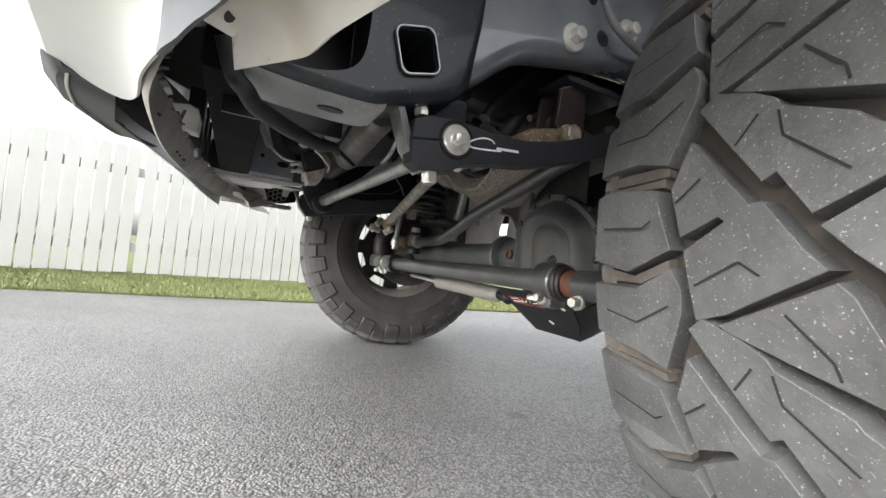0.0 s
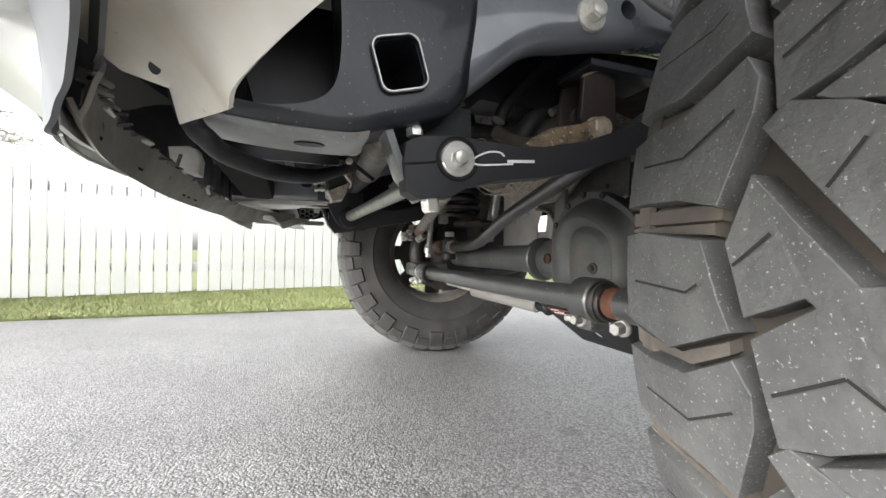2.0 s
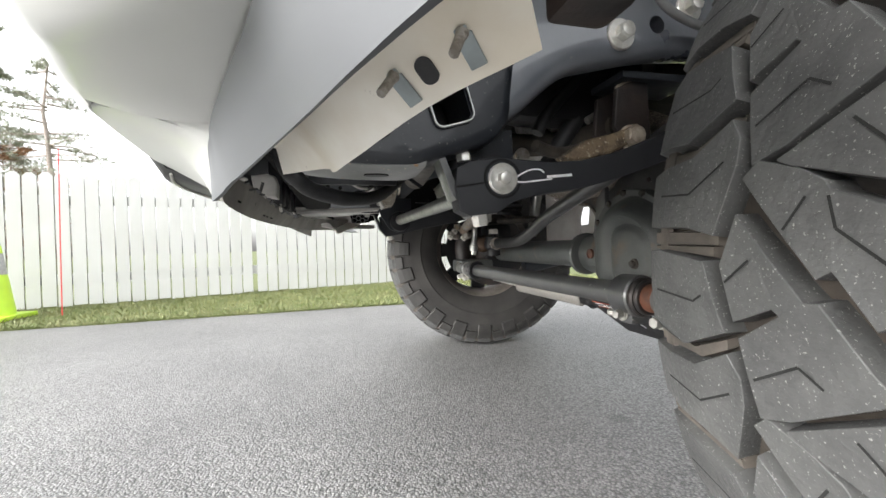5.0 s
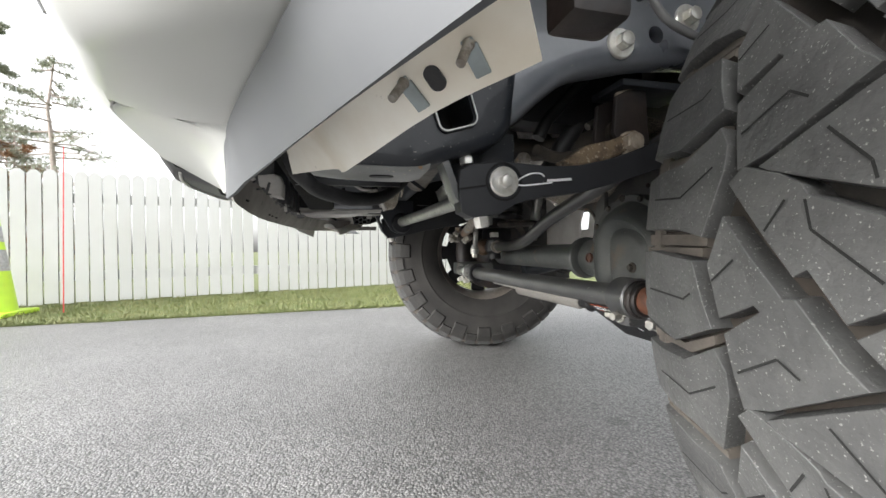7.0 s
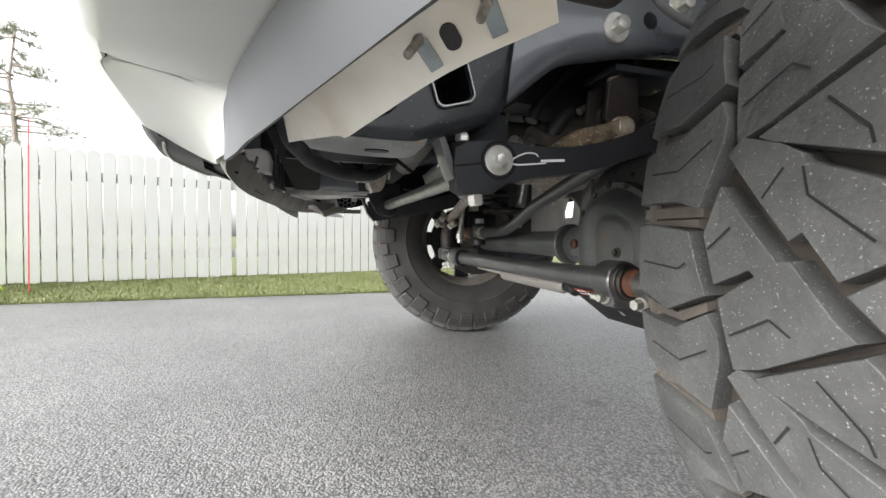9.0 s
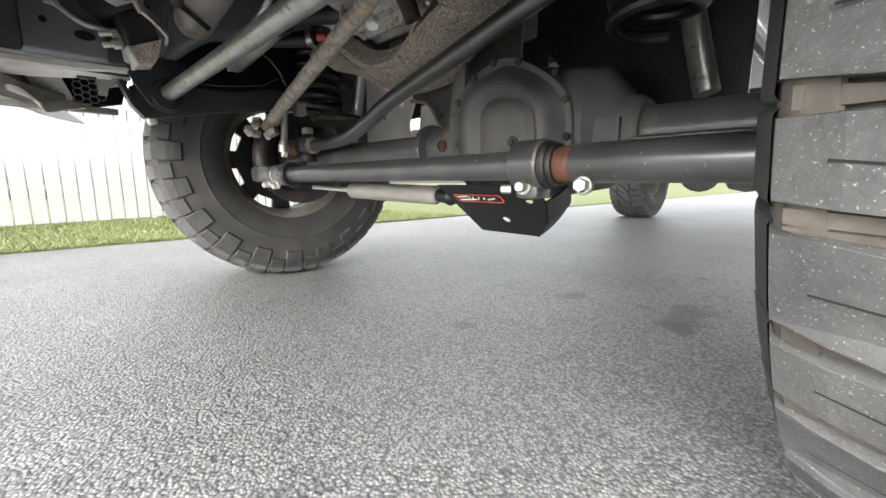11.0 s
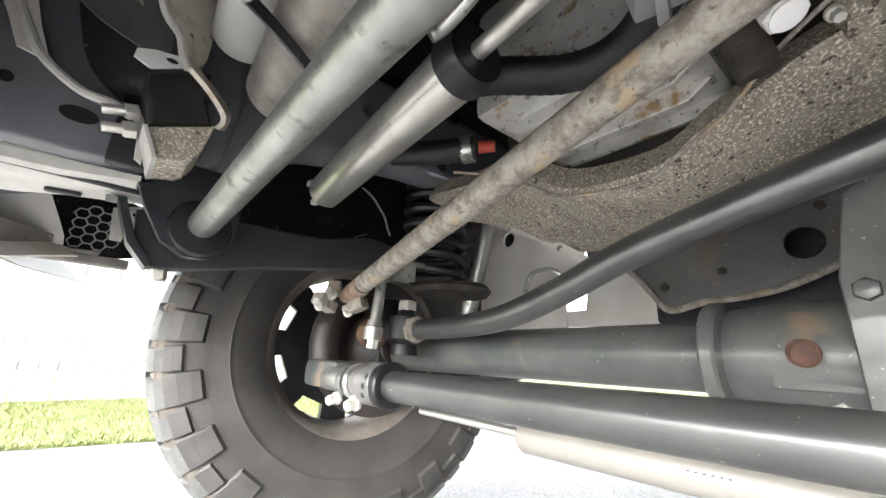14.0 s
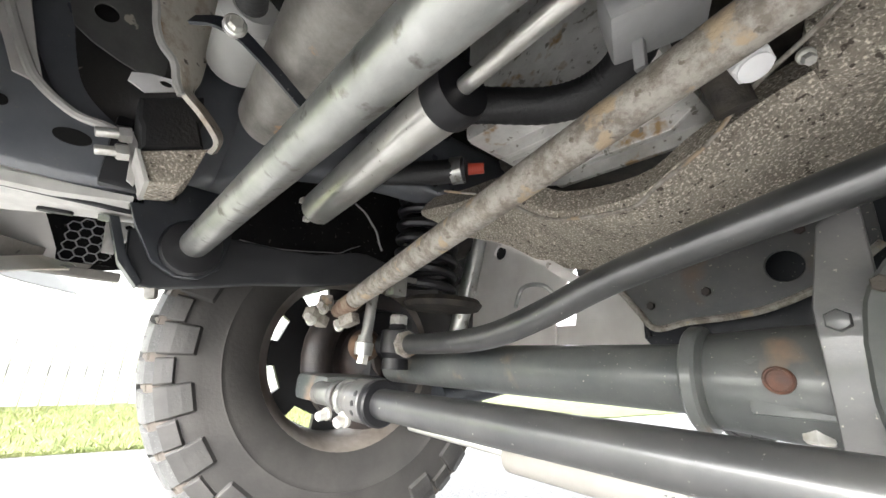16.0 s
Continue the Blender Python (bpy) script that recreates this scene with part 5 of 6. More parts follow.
both("hub", hub_bm, BRACKET, truck, "rusty hub with brake disc")


def knuckle_bm():
    bm = bmesh.new()
    return box(bm, (.74, .30, .33), (.86, .40, .56), .03)


both("steering_knuckle", knuckle_bm, BLACK, truck, "dark cast steering knuckle")


def knuckle_arm_bm():
    bm = bmesh.new()
    return box(bm, (.585, .38, .36), (.72, .52, .41), .015)


both("knuckle_arm", knuckle_arm_bm, AXLE, truck)

# driveline further back
bm = bmesh.new()
rod(bm, (.95, .76, .47), (2.05, .86, .60), [(0, .05), (.05, .04), (.10, .035), (1.0, .035), (1.08, .06)], 24)
part("drive_shaft", bm, AXLE, truck, "dark grey front drive shaft")
bm = bmesh.new()
box(bm, (1.45, .80, .58), (2.5, 1.30, .92), .06)
part("transmission", bm, ALU, truck, "dusty transmission casting")
bm = bmesh.new()
box(bm, (2.0, .60, .60), (2.2, 1.50, .70), .02)
part("transmission_crossmember", bm, FRAME, truck, "black transmission crossmember")
bm = bmesh.new()
rod(bm, (4.60, .30, .447), (4.60, 1.80, .447), [(0, .05), (.55, .05), (.62, .15), (.75, .18), (.88, .15), (.95, .05), (1.5, .05)], 28)
part("rear_axle", bm, AXLE, truck, "dark rear axle")
bm = bmesh.new()
box(bm, (2.6, .20, .62), (4.0, .56, .90), .06)
part("fuel_tank", bm, PLASTIC, truck, "black fuel tank")


def arm_link_bm():
    bm = bmesh.new()
    return tube(bm, [(.86, .50, .37), (1.75, .60, .56)], .03, 16)


both("control_arm", arm_link_bm, FRAME, truck, "black lower control arm")

# near-side bracket under the rail
bm = bmesh.new()
plate(bm, [(.543, .650), (.549, .711), (.579, .726), (.606, .726), (.612, .610), (.585, .606), (.563, .625)], "y", .612, .622, bevel=.003)
brk = part("track_bar_bracket", bm, BRACKET, truck, "rust-stained bracket plate")
bm = bmesh.new()
plate(bm, [(.543, .650), (.549, .711), (.579, .726), (.606, .726), (.612, .610), (.585, .606), (.563, .625)], "y", .662, .672, bevel=.003)
part("back_plate", bm, BRACKET, brk)
hexbolt((.570, .612, .634), (0, -1, 0), .0165, .015, .0195, brk, DULLBOLT, "bolt", "dull brown bolt")
for pts, r, mat, name, label in (([(.479, .72, .600), (.517, .72, .657), (.557, .72, .712), (.587, .72, .753), (.62, .72, .80)], .016, PLASTIC, "steering_hose", "black steering hose"),
                                 ([(.455, .70, .660), (.470, .70, .688), (.491, .70, .712), (.529, .70, .752), (.57, .70, .80)], .011, PLASTIC, "steering_hose", "black steering hose"),
                                 ([(.554, .700, .686), (.578, .700, .700), (.599, .700, .713)], .007, DULLZINC, "hose_fitting", "pale metal hose fitting"),
                                 ([(.430, .66, .628), (.47, .675, .622), (.515, .69, .628), (.56, .70, .645)], .010, MUDDARK, "steering_line", "dark muddy line")):
    bm = bmesh.new()
    tube(bm, smooth_path(pts, 5), r, 14)
    part(name, bm, mat, truck, label)

# body above
bm = bmesh.new()
plate(bm, [(.05, 1.02), (.0, 1.28), (.12, 1.40), (1.42, 1.48), (1.95, 1.93), (2.15, 2.0), (3.42, 2.0), (3.62, 1.93), (3.72, 1.50), (3.80, 1.46), (5.70, 1.46), (5.74, 1.40), (5.72, 1.02)], "y", .06, 2.04, bevel=.05)
body = part("body", bm, WHITE, truck, "white truck body with cab and bed")
for y in (.052, 2.041):
    for x0, x1, slope in ((1.78, 2.55, .30), (2.65, 3.48, .02)):
        bm = bmesh.new()
        plate(bm, [(x0, 1.50), (x1, 1.50), (x1, 1.88), (x0 + slope, 1.88)], "y", y, y + .007, bevel=.002)
        part("side_window", bm, GLASS, body, "dark tinted side window")

# emblem on the near arm: a looped stroke and short strokes
def stroke(bm, pts, w, y):
    P = smooth_path([(x, y, z) for x, z in pts], 6)
    for k, (a, b) in enumerate(zip(P, P[1:])):
        d = (b - a)
        nn = Vector((-d.z, 0, d.x)).normalized() * w / 2
        q = [bm.verts.new(p) for p in (a + nn, b + nn, b - nn, a - nn)]
        bm.faces.new(q)
        q2 = [bm.verts.new(p + Vector((0, -.0006, 0))) for p in (a + nn, b + nn, b - nn, a - nn)]
        bm.faces.new(q2)


bm = bmesh.new()
stroke(bm, [(.388, .5655), (.382, .5695), (.368, .569), (.352, .562), (.346, .5555), (.354, .5525), (.376, .5545), (.400, .5575)], .0021, .5585)
stroke(bm, [(.392, .5600), (.402, .5608), (.414, .5618), (.430, .5632)], .0036, .5585)
part("emblem", bm, INK, truck, "white looped emblem with a plain bar", False)

# tow bracket channel at the far rail, with its rubber block
def ribbon(bm, a, b, t):
    strip(bm, [smooth_path(a, 6), smooth_path(b, 6)])
    return thicken(bm, t)


EDGE_L = [(.103, 1.44, .81), (.119, 1.44, .766), (.142, 1.44, .718), (.159, 1.44, .693), (.192, 1.44, .672), (.221, 1.44, .669), (.249, 1.44, .656), (.261, 1.44, .614)]
bm = bmesh.new()
ribbon(bm, EDGE_L, [(x + .012, y + .052, z + .012) for x, y, z in EDGE_L], .005)
chan = part("tow_bracket", bm, FRAME, truck, "dark curved tow bracket with pale worn edges")
bm = bmesh.new()
tube(bm, smooth_path([(x, y - .002, z) for x, y, z in EDGE_L], 6), .0050, 8)
part("worn_edge", bm, PALEDUST, chan, "worn pale edge")
EDGE_R = [(.222, 1.345, .815), (.228, 1.345, .792), (.234, 1.345, .774), (.238, 1.345, .755), (.246, 1.345, .736), (.260, 1.345, .721), (.266, 1.345, .702), (.273, 1.345, .688), (.291, 1.345, .673), (.310, 1.345, .651), (.307, 1.345, .636)]
BACK_R = [(.310, 1.385, .92), (.303, 1.385, .885), (.294, 1.385, .851), (.289, 1.385, .813), (.287, 1.385, .782), (.286, 1.385, .757), (.285, 1.385, .736), (.282, 1.385, .716), (.300, 1.385, .700), (.319, 1.385, .678), (.317, 1.385, .658)]
bm = bmesh.new()
ribbon(bm, EDGE_R, BACK_R, .005)
part("flange", bm, RUSTCREAM, chan, "pale rust-streaked flange")
bm = bmesh.new()
ribbon(bm, [(.13, 1.485, .83), (.14, 1.485, .79), (.16, 1.485, .735), (.18, 1.485, .71), (.215, 1.48, .69), (.25, 1.475, .68)],
       [(.283, 1.405, .88), (.283, 1.405, .83), (.283, 1.405, .765), (.281, 1.405, .725), (.288, 1.41, .708), (.30, 1.415, .69)], .004)
part("web", bm, DIRTDARK, chan, "speckled dark web")
bm = bmesh.new()
tube(bm, smooth_path([(x, y - .001, z) for x, y, z in EDGE_R[:8]], 5), .0042, 8)
part("flange_rim", bm, PALEDUST, chan, "pale rolled flange rim")
bm = bmesh.new()
plate(bm, [(.155, .815), (.161, .788), (.170, .763), (.187, .752), (.213, .742), (.241, .735), (.262, .742), (.270, .80), (.270, .88), (.155, .88)], "y", 1.418, 1.421, holes=[circle(.191, .793, .011)], bevel=.001)
part("gusset", bm, DIRTWEB, chan, "dirt-flecked grey gusset with an opening")
bm = bmesh.new()
plate(bm, [(.090, .81), (.108, .757), (.123, .729), (.137, .697), (.163, .692), (.149, .727), (.133, .776), (.120, .82)], "y", 1.439, 1.443, bevel=.0015)
part("outer_flange", bm, SHEET, chan, "pale dusty outer flange")
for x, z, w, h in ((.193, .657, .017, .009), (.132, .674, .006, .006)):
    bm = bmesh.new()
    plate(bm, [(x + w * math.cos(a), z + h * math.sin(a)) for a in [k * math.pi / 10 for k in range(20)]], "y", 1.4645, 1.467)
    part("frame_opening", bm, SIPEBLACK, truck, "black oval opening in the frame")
bm = bmesh.new()
plate(bm, [(.226, .715), (.227, .726), (.243, .733), (.271, .738), (.274, .726), (.243, .708)], "y", 1.403, 1.406, holes=[oval(.259, .728, .006)], bevel=.001)
part("shim", bm, INK, chan, "bright pale shim")
bm = bmesh.new()
plate(bm, [(.240, .692), (.296, .722), (.303, .694), (.298, .687), (.309, .657), (.254, .635), (.249, .660), (.244, .668)], "y", 1.385, 1.45, bevel=.008)
part("rubber_block", bm, HOSE, chan, "black rubber block")
bm = bmesh.new()
plate(bm, [(.252, .631), (.312, .658), (.304, .622), (.295, .606), (.267, .600)], "y", 1.383, 1.45, bevel=.003)
part("block_foot", bm, MUD, chan, "mud-speckled block foot")
bm = bmesh.new()
plate(bm, [(.2495, .631), (.2535, .632), (.268, .600), (.264, .598)], "y", 1.379, 1.45, bevel=.001)
part("foot_edge", bm, PALEDUST, chan, "pale edge of the block foot")
bm = bmesh.new()
plate(bm, [(.227, .673), (.246, .671), (.2545, .651), (.257, .631), (.2565, .608), (.249, .613), (.2465, .640), (.240, .660)], "y", 1.432, 1.437, bevel=.001)
part("end_tab", bm, PALEDUST, chan, "pale bent end of the bracket edge")
for x0, z0, x1, z1 in ((.242, .665, .212, .6555), (.244, .6435, .216, .6355)):
    bm = bmesh.new()
    a, b = Vector((x0, 1.430, z0)), Vector((x1, 1.428, z1))
    rod(bm, a, a.lerp(b, .40), [(0, .0095), (.010, .0095), (.0115, .0085)], 6)
    rod(bm, a, b, [(0, .0055), ((b - a).length - .001, .0055), ((b - a).length, .0048)], 14)
    part("stud", bm, ZINC, chan, "pale zinc stud and nut")
bm = bmesh.new()
ribbon(bm, [(.262, 1.24, .695), (.277, 1.22, .688), (.290, 1.21, .680), (.299, 1.205, .673), (.322, 1.20, .655), (.350, 1.20, .636)],
       [(.266, 1.24, .704), (.281, 1.22, .699), (.294, 1.21, .692), (.304, 1.205, .683), (.328, 1.20, .663), (.357, 1.20, .643)], .003)
strap = part("strap", bm, FRAME, truck, "dark steel strap with a pale bolt")
hexbolt((.2895, 1.202, .6845), (0, -1, -.2), .006, .005, .009, strap, ZINC, "bolt", "pale bolt")
# far rail hole and its lower lip
bm = bmesh.new()
rod(bm, (.187, 1.470, .665), (.187, 1.4665, .665), [(0, .019), (.0015, .019)], 24)
part("rail_hole_plug", bm, HOSE, truck, "dark round opening in the rail")


def rail_flange():
    """The pale flange under the far rail: a rounded ledge and a flat plate below it, with a slot."""
    bm = bmesh.new()
    rows = [[(-.02, 1.470, .612), (.13, 1.472, .608), (.255, 1.475, .606)],
            [(-.02, 1.482, .603), (.13, 1.484, .600), (.258, 1.486, .600)],
            [(-.02, 1.500, .5985), (.13, 1.502, .5965), (.262, 1.500, .5985)],
            [(-.02, 1.512, .600), (.13, 1.514, .598), (.264, 1.508, .5995)],
            [(-.02, 1.516, .594), (.13, 1.518, .593), (.266, 1.510, .596)],
            [(-.02, 1.600, .592), (.10, 1.612, .592), (.19, 1.566, .594), (.272, 1.541, .597)]]
    strip(bm, [[smooth_path(r, 4)[round(k * (len(smooth_path(r, 4)) - 1) / 8)] for k in range(9)] for r in rows])
    return thicken(bm, .003)


part("rail_flange", rail_flange(), CREAMDARK, truck, "pale dusty lower flange of the rail")
bm = bmesh.new()
plate(bm, rounded(.192, 1.543, .034, .010, .0045, tilt=-12), "z", .5865, .5905)
part("flange_slot", bm, HOSE, truck, "dark slot in the rail flange")

# bushing cups at the ends of the sway bar
def cup_bm():
    bm = bmesh.new()
    rod(bm, (.330, .592, .560), (.330, .640, .560), [(0, .036), (.040, .036), (.046, .033), (.047, .022)], 32)
    return bm


both("bushing_cup", cup_bm, BLACK, truck, "black bushing cup round the sway bar")


def hanger_bm():
    bm = bmesh.new()
    plate(bm, [(.258, .60), (.268, .575), (.292, .535), (.318, .522), (.345, .523), (.366, .54), (.372, .575), (.372, .64), (.258, .64)], "y", .620, .630, holes=[circle(.330, .560, .024)], bevel=.002)
    return bm


both("sway_bar_hanger", hanger_bm, FRAME, truck, "black hanger plate of the sway bar")


def pinch_bracket():
    bm = bmesh.new()
    plate(bm, [(.232, .586), (.243, .586), (.262, .535), (.286, .507), (.290, .514), (.268, .545), (.252, .588)], "y", .566, .60, bevel=.002)
    return bm


part("clamp_bracket", pinch_bracket(), FRAMEGREY, truck, "grey steel clamp bracket at the arm")
part("clamp_bracket", mirrored(pinch_bracket()), FRAME, truck, "black clamp bracket at the arm")

# far mounting sheets and brackets behind the axle
def bucket_bm():
    bm = bmesh.new()
    return plate(bm, [(.47, .46), (.82, .46), (.82, .60), (.90, .70), (.90, .82), (.47, .82)], "x", .985, .993, holes=[circle(.56, .715, .018)], bevel=.002)


# The near bucket takes the frame black to stand in for shade there.
part("coil_bucket", bucket_bm(), FRAME, truck, "coil bucket blackened for near-side shade")
bm = bmesh.new()
plate(bm, [(.47, .46), (.715, .46), (.715, .555), (.745, .62), (.80, .70), (.90, .74), (.90, .82), (.47, .82)], "x", .985, .993, holes=[circle(.56, .715, .018)], bevel=.002)
part("coil_bucket", mirrored(bm), SHEET, truck, "pale grey pressed steel coil bucket")
bm = bmesh.new()
plate(bm, [(.900, .60), (.914, .588), (.946, .561), (1.012, .531), (1.065, .522), (1.113, .518), (1.150, .509), (1.160, .509), (1.186, .540), (1.225, .585), (1.29, .60), (1.30, .64), (1.10, .72), (.900, .74)], "x", .925, .933, holes=[circle(.992, .585, .021)], bevel=.002)
br = part("axle_bracket", bm, FRAMEGREY, truck, "dark steel axle bracket with a round opening")
for y, z in ((1.085, .560), (1.165, .545), (.97, .63)):
    hexbolt((.925, y, z), (-1, 0, 0), .007, .005, 0, br, BRACKET)
bm = bmesh.new()
tube(bm, smooth_path([(.922, .900, .598), (.922, .946, .561), (.922, 1.012, .531), (.922, 1.065, .521), (.922, 1.113, .517), (.922, 1.160, .509), (.922, 1.186, .540), (.922, 1.225, .583), (.922, 1.295, .60)], 5), .005, 8)
part("rolled_edge", bm, MUDBAR, br, "rolled dusty lower edge")
bm = bmesh.new()
plate(bm, [(.86, .45), (1.16, .45), (1.20, .50), (1.20, .66), (.86, .70)], "x", .975, .98)
part("bracket_back", bm, FRAME, br, "dark steel sheet")
bm = bmesh.new()
plate(bm, [(1.16, .46), (1.39, .46), (1.39, .530), (1.345, .530), (1.335, .60), (1.16, .60)], "x", .995, 1.001, bevel=.001)
part("lower_sheet", bm, SHEET, truck, "pale grey lower sheet beside the coil bucket")
bm = bmesh.new()
tube(bm, smooth_path([(.958, 1.185, .50), (.956, 1.193, .55), (.955, 1.20, .60), (.953, 1.19, .66)], 4), .004, 8)
part("brake_hose", bm, HOSE, truck, "thin black brake hose")
bm = bmesh.new()
rod(bm, (.872, 1.585, .76), (.872, 1.585, .682), [(0, .050), (.045, .052), (.060, .046), (.070, .034), (.078, .016)], 28)
part("bump_stop", bm, BRACKET, truck, "red-brown bump stop cup")
bm = bmesh.new()
rod(bm, (.815, 1.55, .552), (.815, 1.55, .572), [(0, .078), (.010, .085), (.020, .078)], 32)
part("spring_plate", bm, MUDDARK, truck, "dark brown spring seat plate")

# link, nut and brake parts at the far knuckle
bm = bmesh.new()
tube(bm, [(.625, 1.515, .575), (.615, 1.512, .463)], .0095, 14)
link = part("sway_bar_link", bm, STEEL, truck, "slim bright sway bar link")
bm = bmesh.new()
rod(bm, (.615, 1.512, .478), (.613, 1.512, .446), [(0, .012), (.010, .013), (.012, .016), (.032, .015)], 18)
part("joint", bm, STEEL, link)
bm = bmesh.new()
rod(bm, (.615, 1.512, .448), (.613, 1.512, .432), [(0, .010), (.016, .010)], 6)
part("nut", bm, ZINC, link)
bm = bmesh.new()
rod(bm, (.716, 1.565, .515), (.716, 1.565, .425), [(0, .016), (.014, .018), (.018, .031), (.06, .033), (.070, .024), (.09, .026)], 22)
part("ball_joint", bm, BLACK, truck, "black track bar ball joint")
hexbolt((.716, 1.565, .512), (0, 0, 1), .019, .018, 0, truck, ZINC, "crown_nut", "yellow zinc crown nut")
bm = bmesh.new()
rod(bm, (.712, 1.532, .472), (.711, 1.518, .472), [(0, .025), (.012, .025), (.014, .02)], 8)
part("jam_nut", bm, MUDBAR, truck, "brassy jam nut")
for k, (x, y, z, w) in enumerate(((.56, 1.60, .508, .045), (.585, 1.62, .54, .03), (.625, 1.585, .545, .04), (.60, 1.55, .505, .03))):
    bm = bmesh.new()
    box(bm, (-w / 2, -.012, -.010), (w / 2, .012, .010), .003, Matrix.Translation((x, y, z)) @ Matrix.Rotation(radians(25 + 30 * k), 4, "Z") @ Matrix.Rotation(radians(20), 4, "Y"))
    part("clamp_piece", bm, MUDBAR, truck, "rusty drag link clamp")
for k, (x, z) in enumerate(((.545, .500), (.565, .522), (.60, .495))):
    hexbolt((x, 1.585, z), (-.6, -.7, .2), .007, .02, .009, truck, ZINC, "clamp_bolt")
bm = bmesh.new()
pts = [(.80 + .14 * math.cos(a), 1.80, .447 + .14 * math.sin(a)) for a in [radians(120 + 12 * k) for k in range(10)]]
tube(bm, pts, [.02, .032, .036, .036, .036, .036, .036, .036, .032, .02], 12)
part("brake_caliper", bm, BRACKET, truck, "rusty brown brake caliper")
bm = bmesh.new()
rod(bm, (.72, 1.70, .47), (.71, 1.66, .475), [(0, .035), (.02, .035), (.035, .025), (.04, .01)], 20)
part("axle_cap", bm, RUSTGOLD, truck, "brassy brown axle joint")
bm = bmesh.new()
box(bm, (.655, 1.50, .555), (.685, 1.53, .59), .003)
box(bm, (.668, 1.505, .585), (.71, 1.515, .595), .002)
part("hose_bracket", bm, STEEL, truck, "small bent steel hose bracket")
bm = bmesh.new()
tube(bm, smooth_path([(0.438, 1.732, 0.653), (0.496, 1.732, 0.651), (0.555, 1.732, 0.657), (0.620, 1.732, 0.668), (0.651, 1.732, 0.674), (0.675, 1.732, 0.689), (0.700, 1.732, 0.702)], 4), .0012, 6)
part("liner_seam", bm, CABLEGREY, truck, "thin dull seam on the black wheel housing")
bm = bmesh.new()
tube(bm, smooth_path([(0.569, 1.520, 0.711), (0.592, 1.520, 0.699), (0.606, 1.520, 0.684), (0.620, 1.520, 0.668), (0.628, 1.520, 0.648), (0.635, 1.520, 0.636)], 4), .0018, 8)
part("cable", bm, CABLEGREY, truck, "thin grey sensor cable beside the coil spring")
bm = bmesh.new()
tube(bm, smooth_path([(.93, 1.445, .565), (.92, 1.43, .582), (.92, 1.42, .600), (.92, 1.395, .606), (.92, 1.365, .600), (.93, 1.35, .585)], 5), .0045, 10)
part("wire_loop", bm, STEEL, truck, "bent wire loop on the coil bucket")
bm = bmesh.new()
plate(bm, [(1.47, .700), (1.33, .632), (1.225, .560), (1.215, .572), (1.325, .648), (1.465, .716)], "x", .83, .838, holes=[circle(1.40, .674, .0055), circle(1.29, .613, .0055)])
part("gusset_strap", bm, SHEET, truck, "pale steel gusset strap with holes")

# connector, module and bolts by the drag link
bm = bmesh.new()
tube(bm, smooth_path([(.53, 1.36, .70), (.57, 1.30, .695), (.60, 1.262, .698)], 5), .017, 16)
part("coolant_hose", bm, HOSE, truck, "black coolant hose")
bm = bmesh.new()
rod(bm, (.590, 1.278, .697), (.600, 1.262, .698), [(0, .019), (.016, .019)], 20)
part("hose_clamp", bm, STEEL, truck, "pale hose clamp")
bm = bmesh.new()
rod(bm, (.602, 1.258, .698), (.626, 1.232, .700), [(0, .0085), (.022, .0075)], 16)
part("connector", bm, RED, truck, "red connector")
bm = bmesh.new()
box(bm, (-.024, -.032, -.012), (.024, .032, .030), .004, Matrix.Translation((.505, .970, .677)) @ Matrix.Rotation(radians(25), 4, "Z") @ Matrix.Rotation(radians(-12), 4, "X"))
box(bm, (-.003, -.026, -.024), (.003, -.018, .0), .001, Matrix.Translation((.506, 1.005, .662)))
part("sensor_module", bm, MODULE, truck, "mid grey plastic sensor module")
bm = bmesh.new()
rod(bm, (.522, .932, .648), (.517, .926, .622), [(0, .011), (.012, .011), (.013, .009), (.016, .008)], 18)
part("pitman_nut", bm, MUDDARK, truck, "muddy stud")
bm = bmesh.new()
tube(bm, smooth_path([(.44, .82, .672), (.50, .80, .665), (.56, .74, .662), (.585, .66, .665)], 5), .022, 14)
part("pitman_arm", bm, MUDDARK, truck, "dark muddy pitman arm")
# Added black box that hides lit parts where the bay is in deep shade.
bm = bmesh.new()
box(bm, (.42, .70, .685), (.685, .775, .86), .025)
rod(bm, (.57, .735, .72), (.57, .735, .68), [(0, .032), (.03, .032), (.04, .022)], 22)
part("gear_shade_box", bm, BLACK, truck, "black box added as deep shade beside the rail, shaped like a steering gear")
bm = bmesh.new()
tube(bm, smooth_path([(.60, 1.02, .79), (.622, .985, .745), (.640, .968, .70), (.652, .962, .668)], 5), .017, 18)
part("engine_mount_arm", bm, MUDDARK, truck, "muddy engine mount arm")
hexbolt((.645, .910, .690), (-.4, -.2, -.8), .005, .007, .0065, truck, ZINC, "bolt", "pale bolt in dried mud")
bm = bmesh.new()
box(bm, (.655, .78, .682), (.76, .912, .75), .022)
part("steering_gear_mount", bm, MUD, truck, "mud-caked mount casting")
bm = bmesh.new()
tube(bm, smooth_path([(.398, 1.10, .640), (.405, 1.09, .648), (.410, 1.06, .665), (.410, 1.03, .69), (.405, 1.01, .73), (.40, 1.0, .80)], 5), .0055, 12)
part("metal_line", bm, STEEL, truck, "bent bright metal line")
bm = bmesh.new()
rod(bm, (.318, 1.375, .765), (.310, 1.27, .78), [(0, .022), (.01, .032), (.09, .032), (.10, .022)], 24)
part("reservoir", bm, PALEPLASTIC, truck, "pale plastic reservoir")

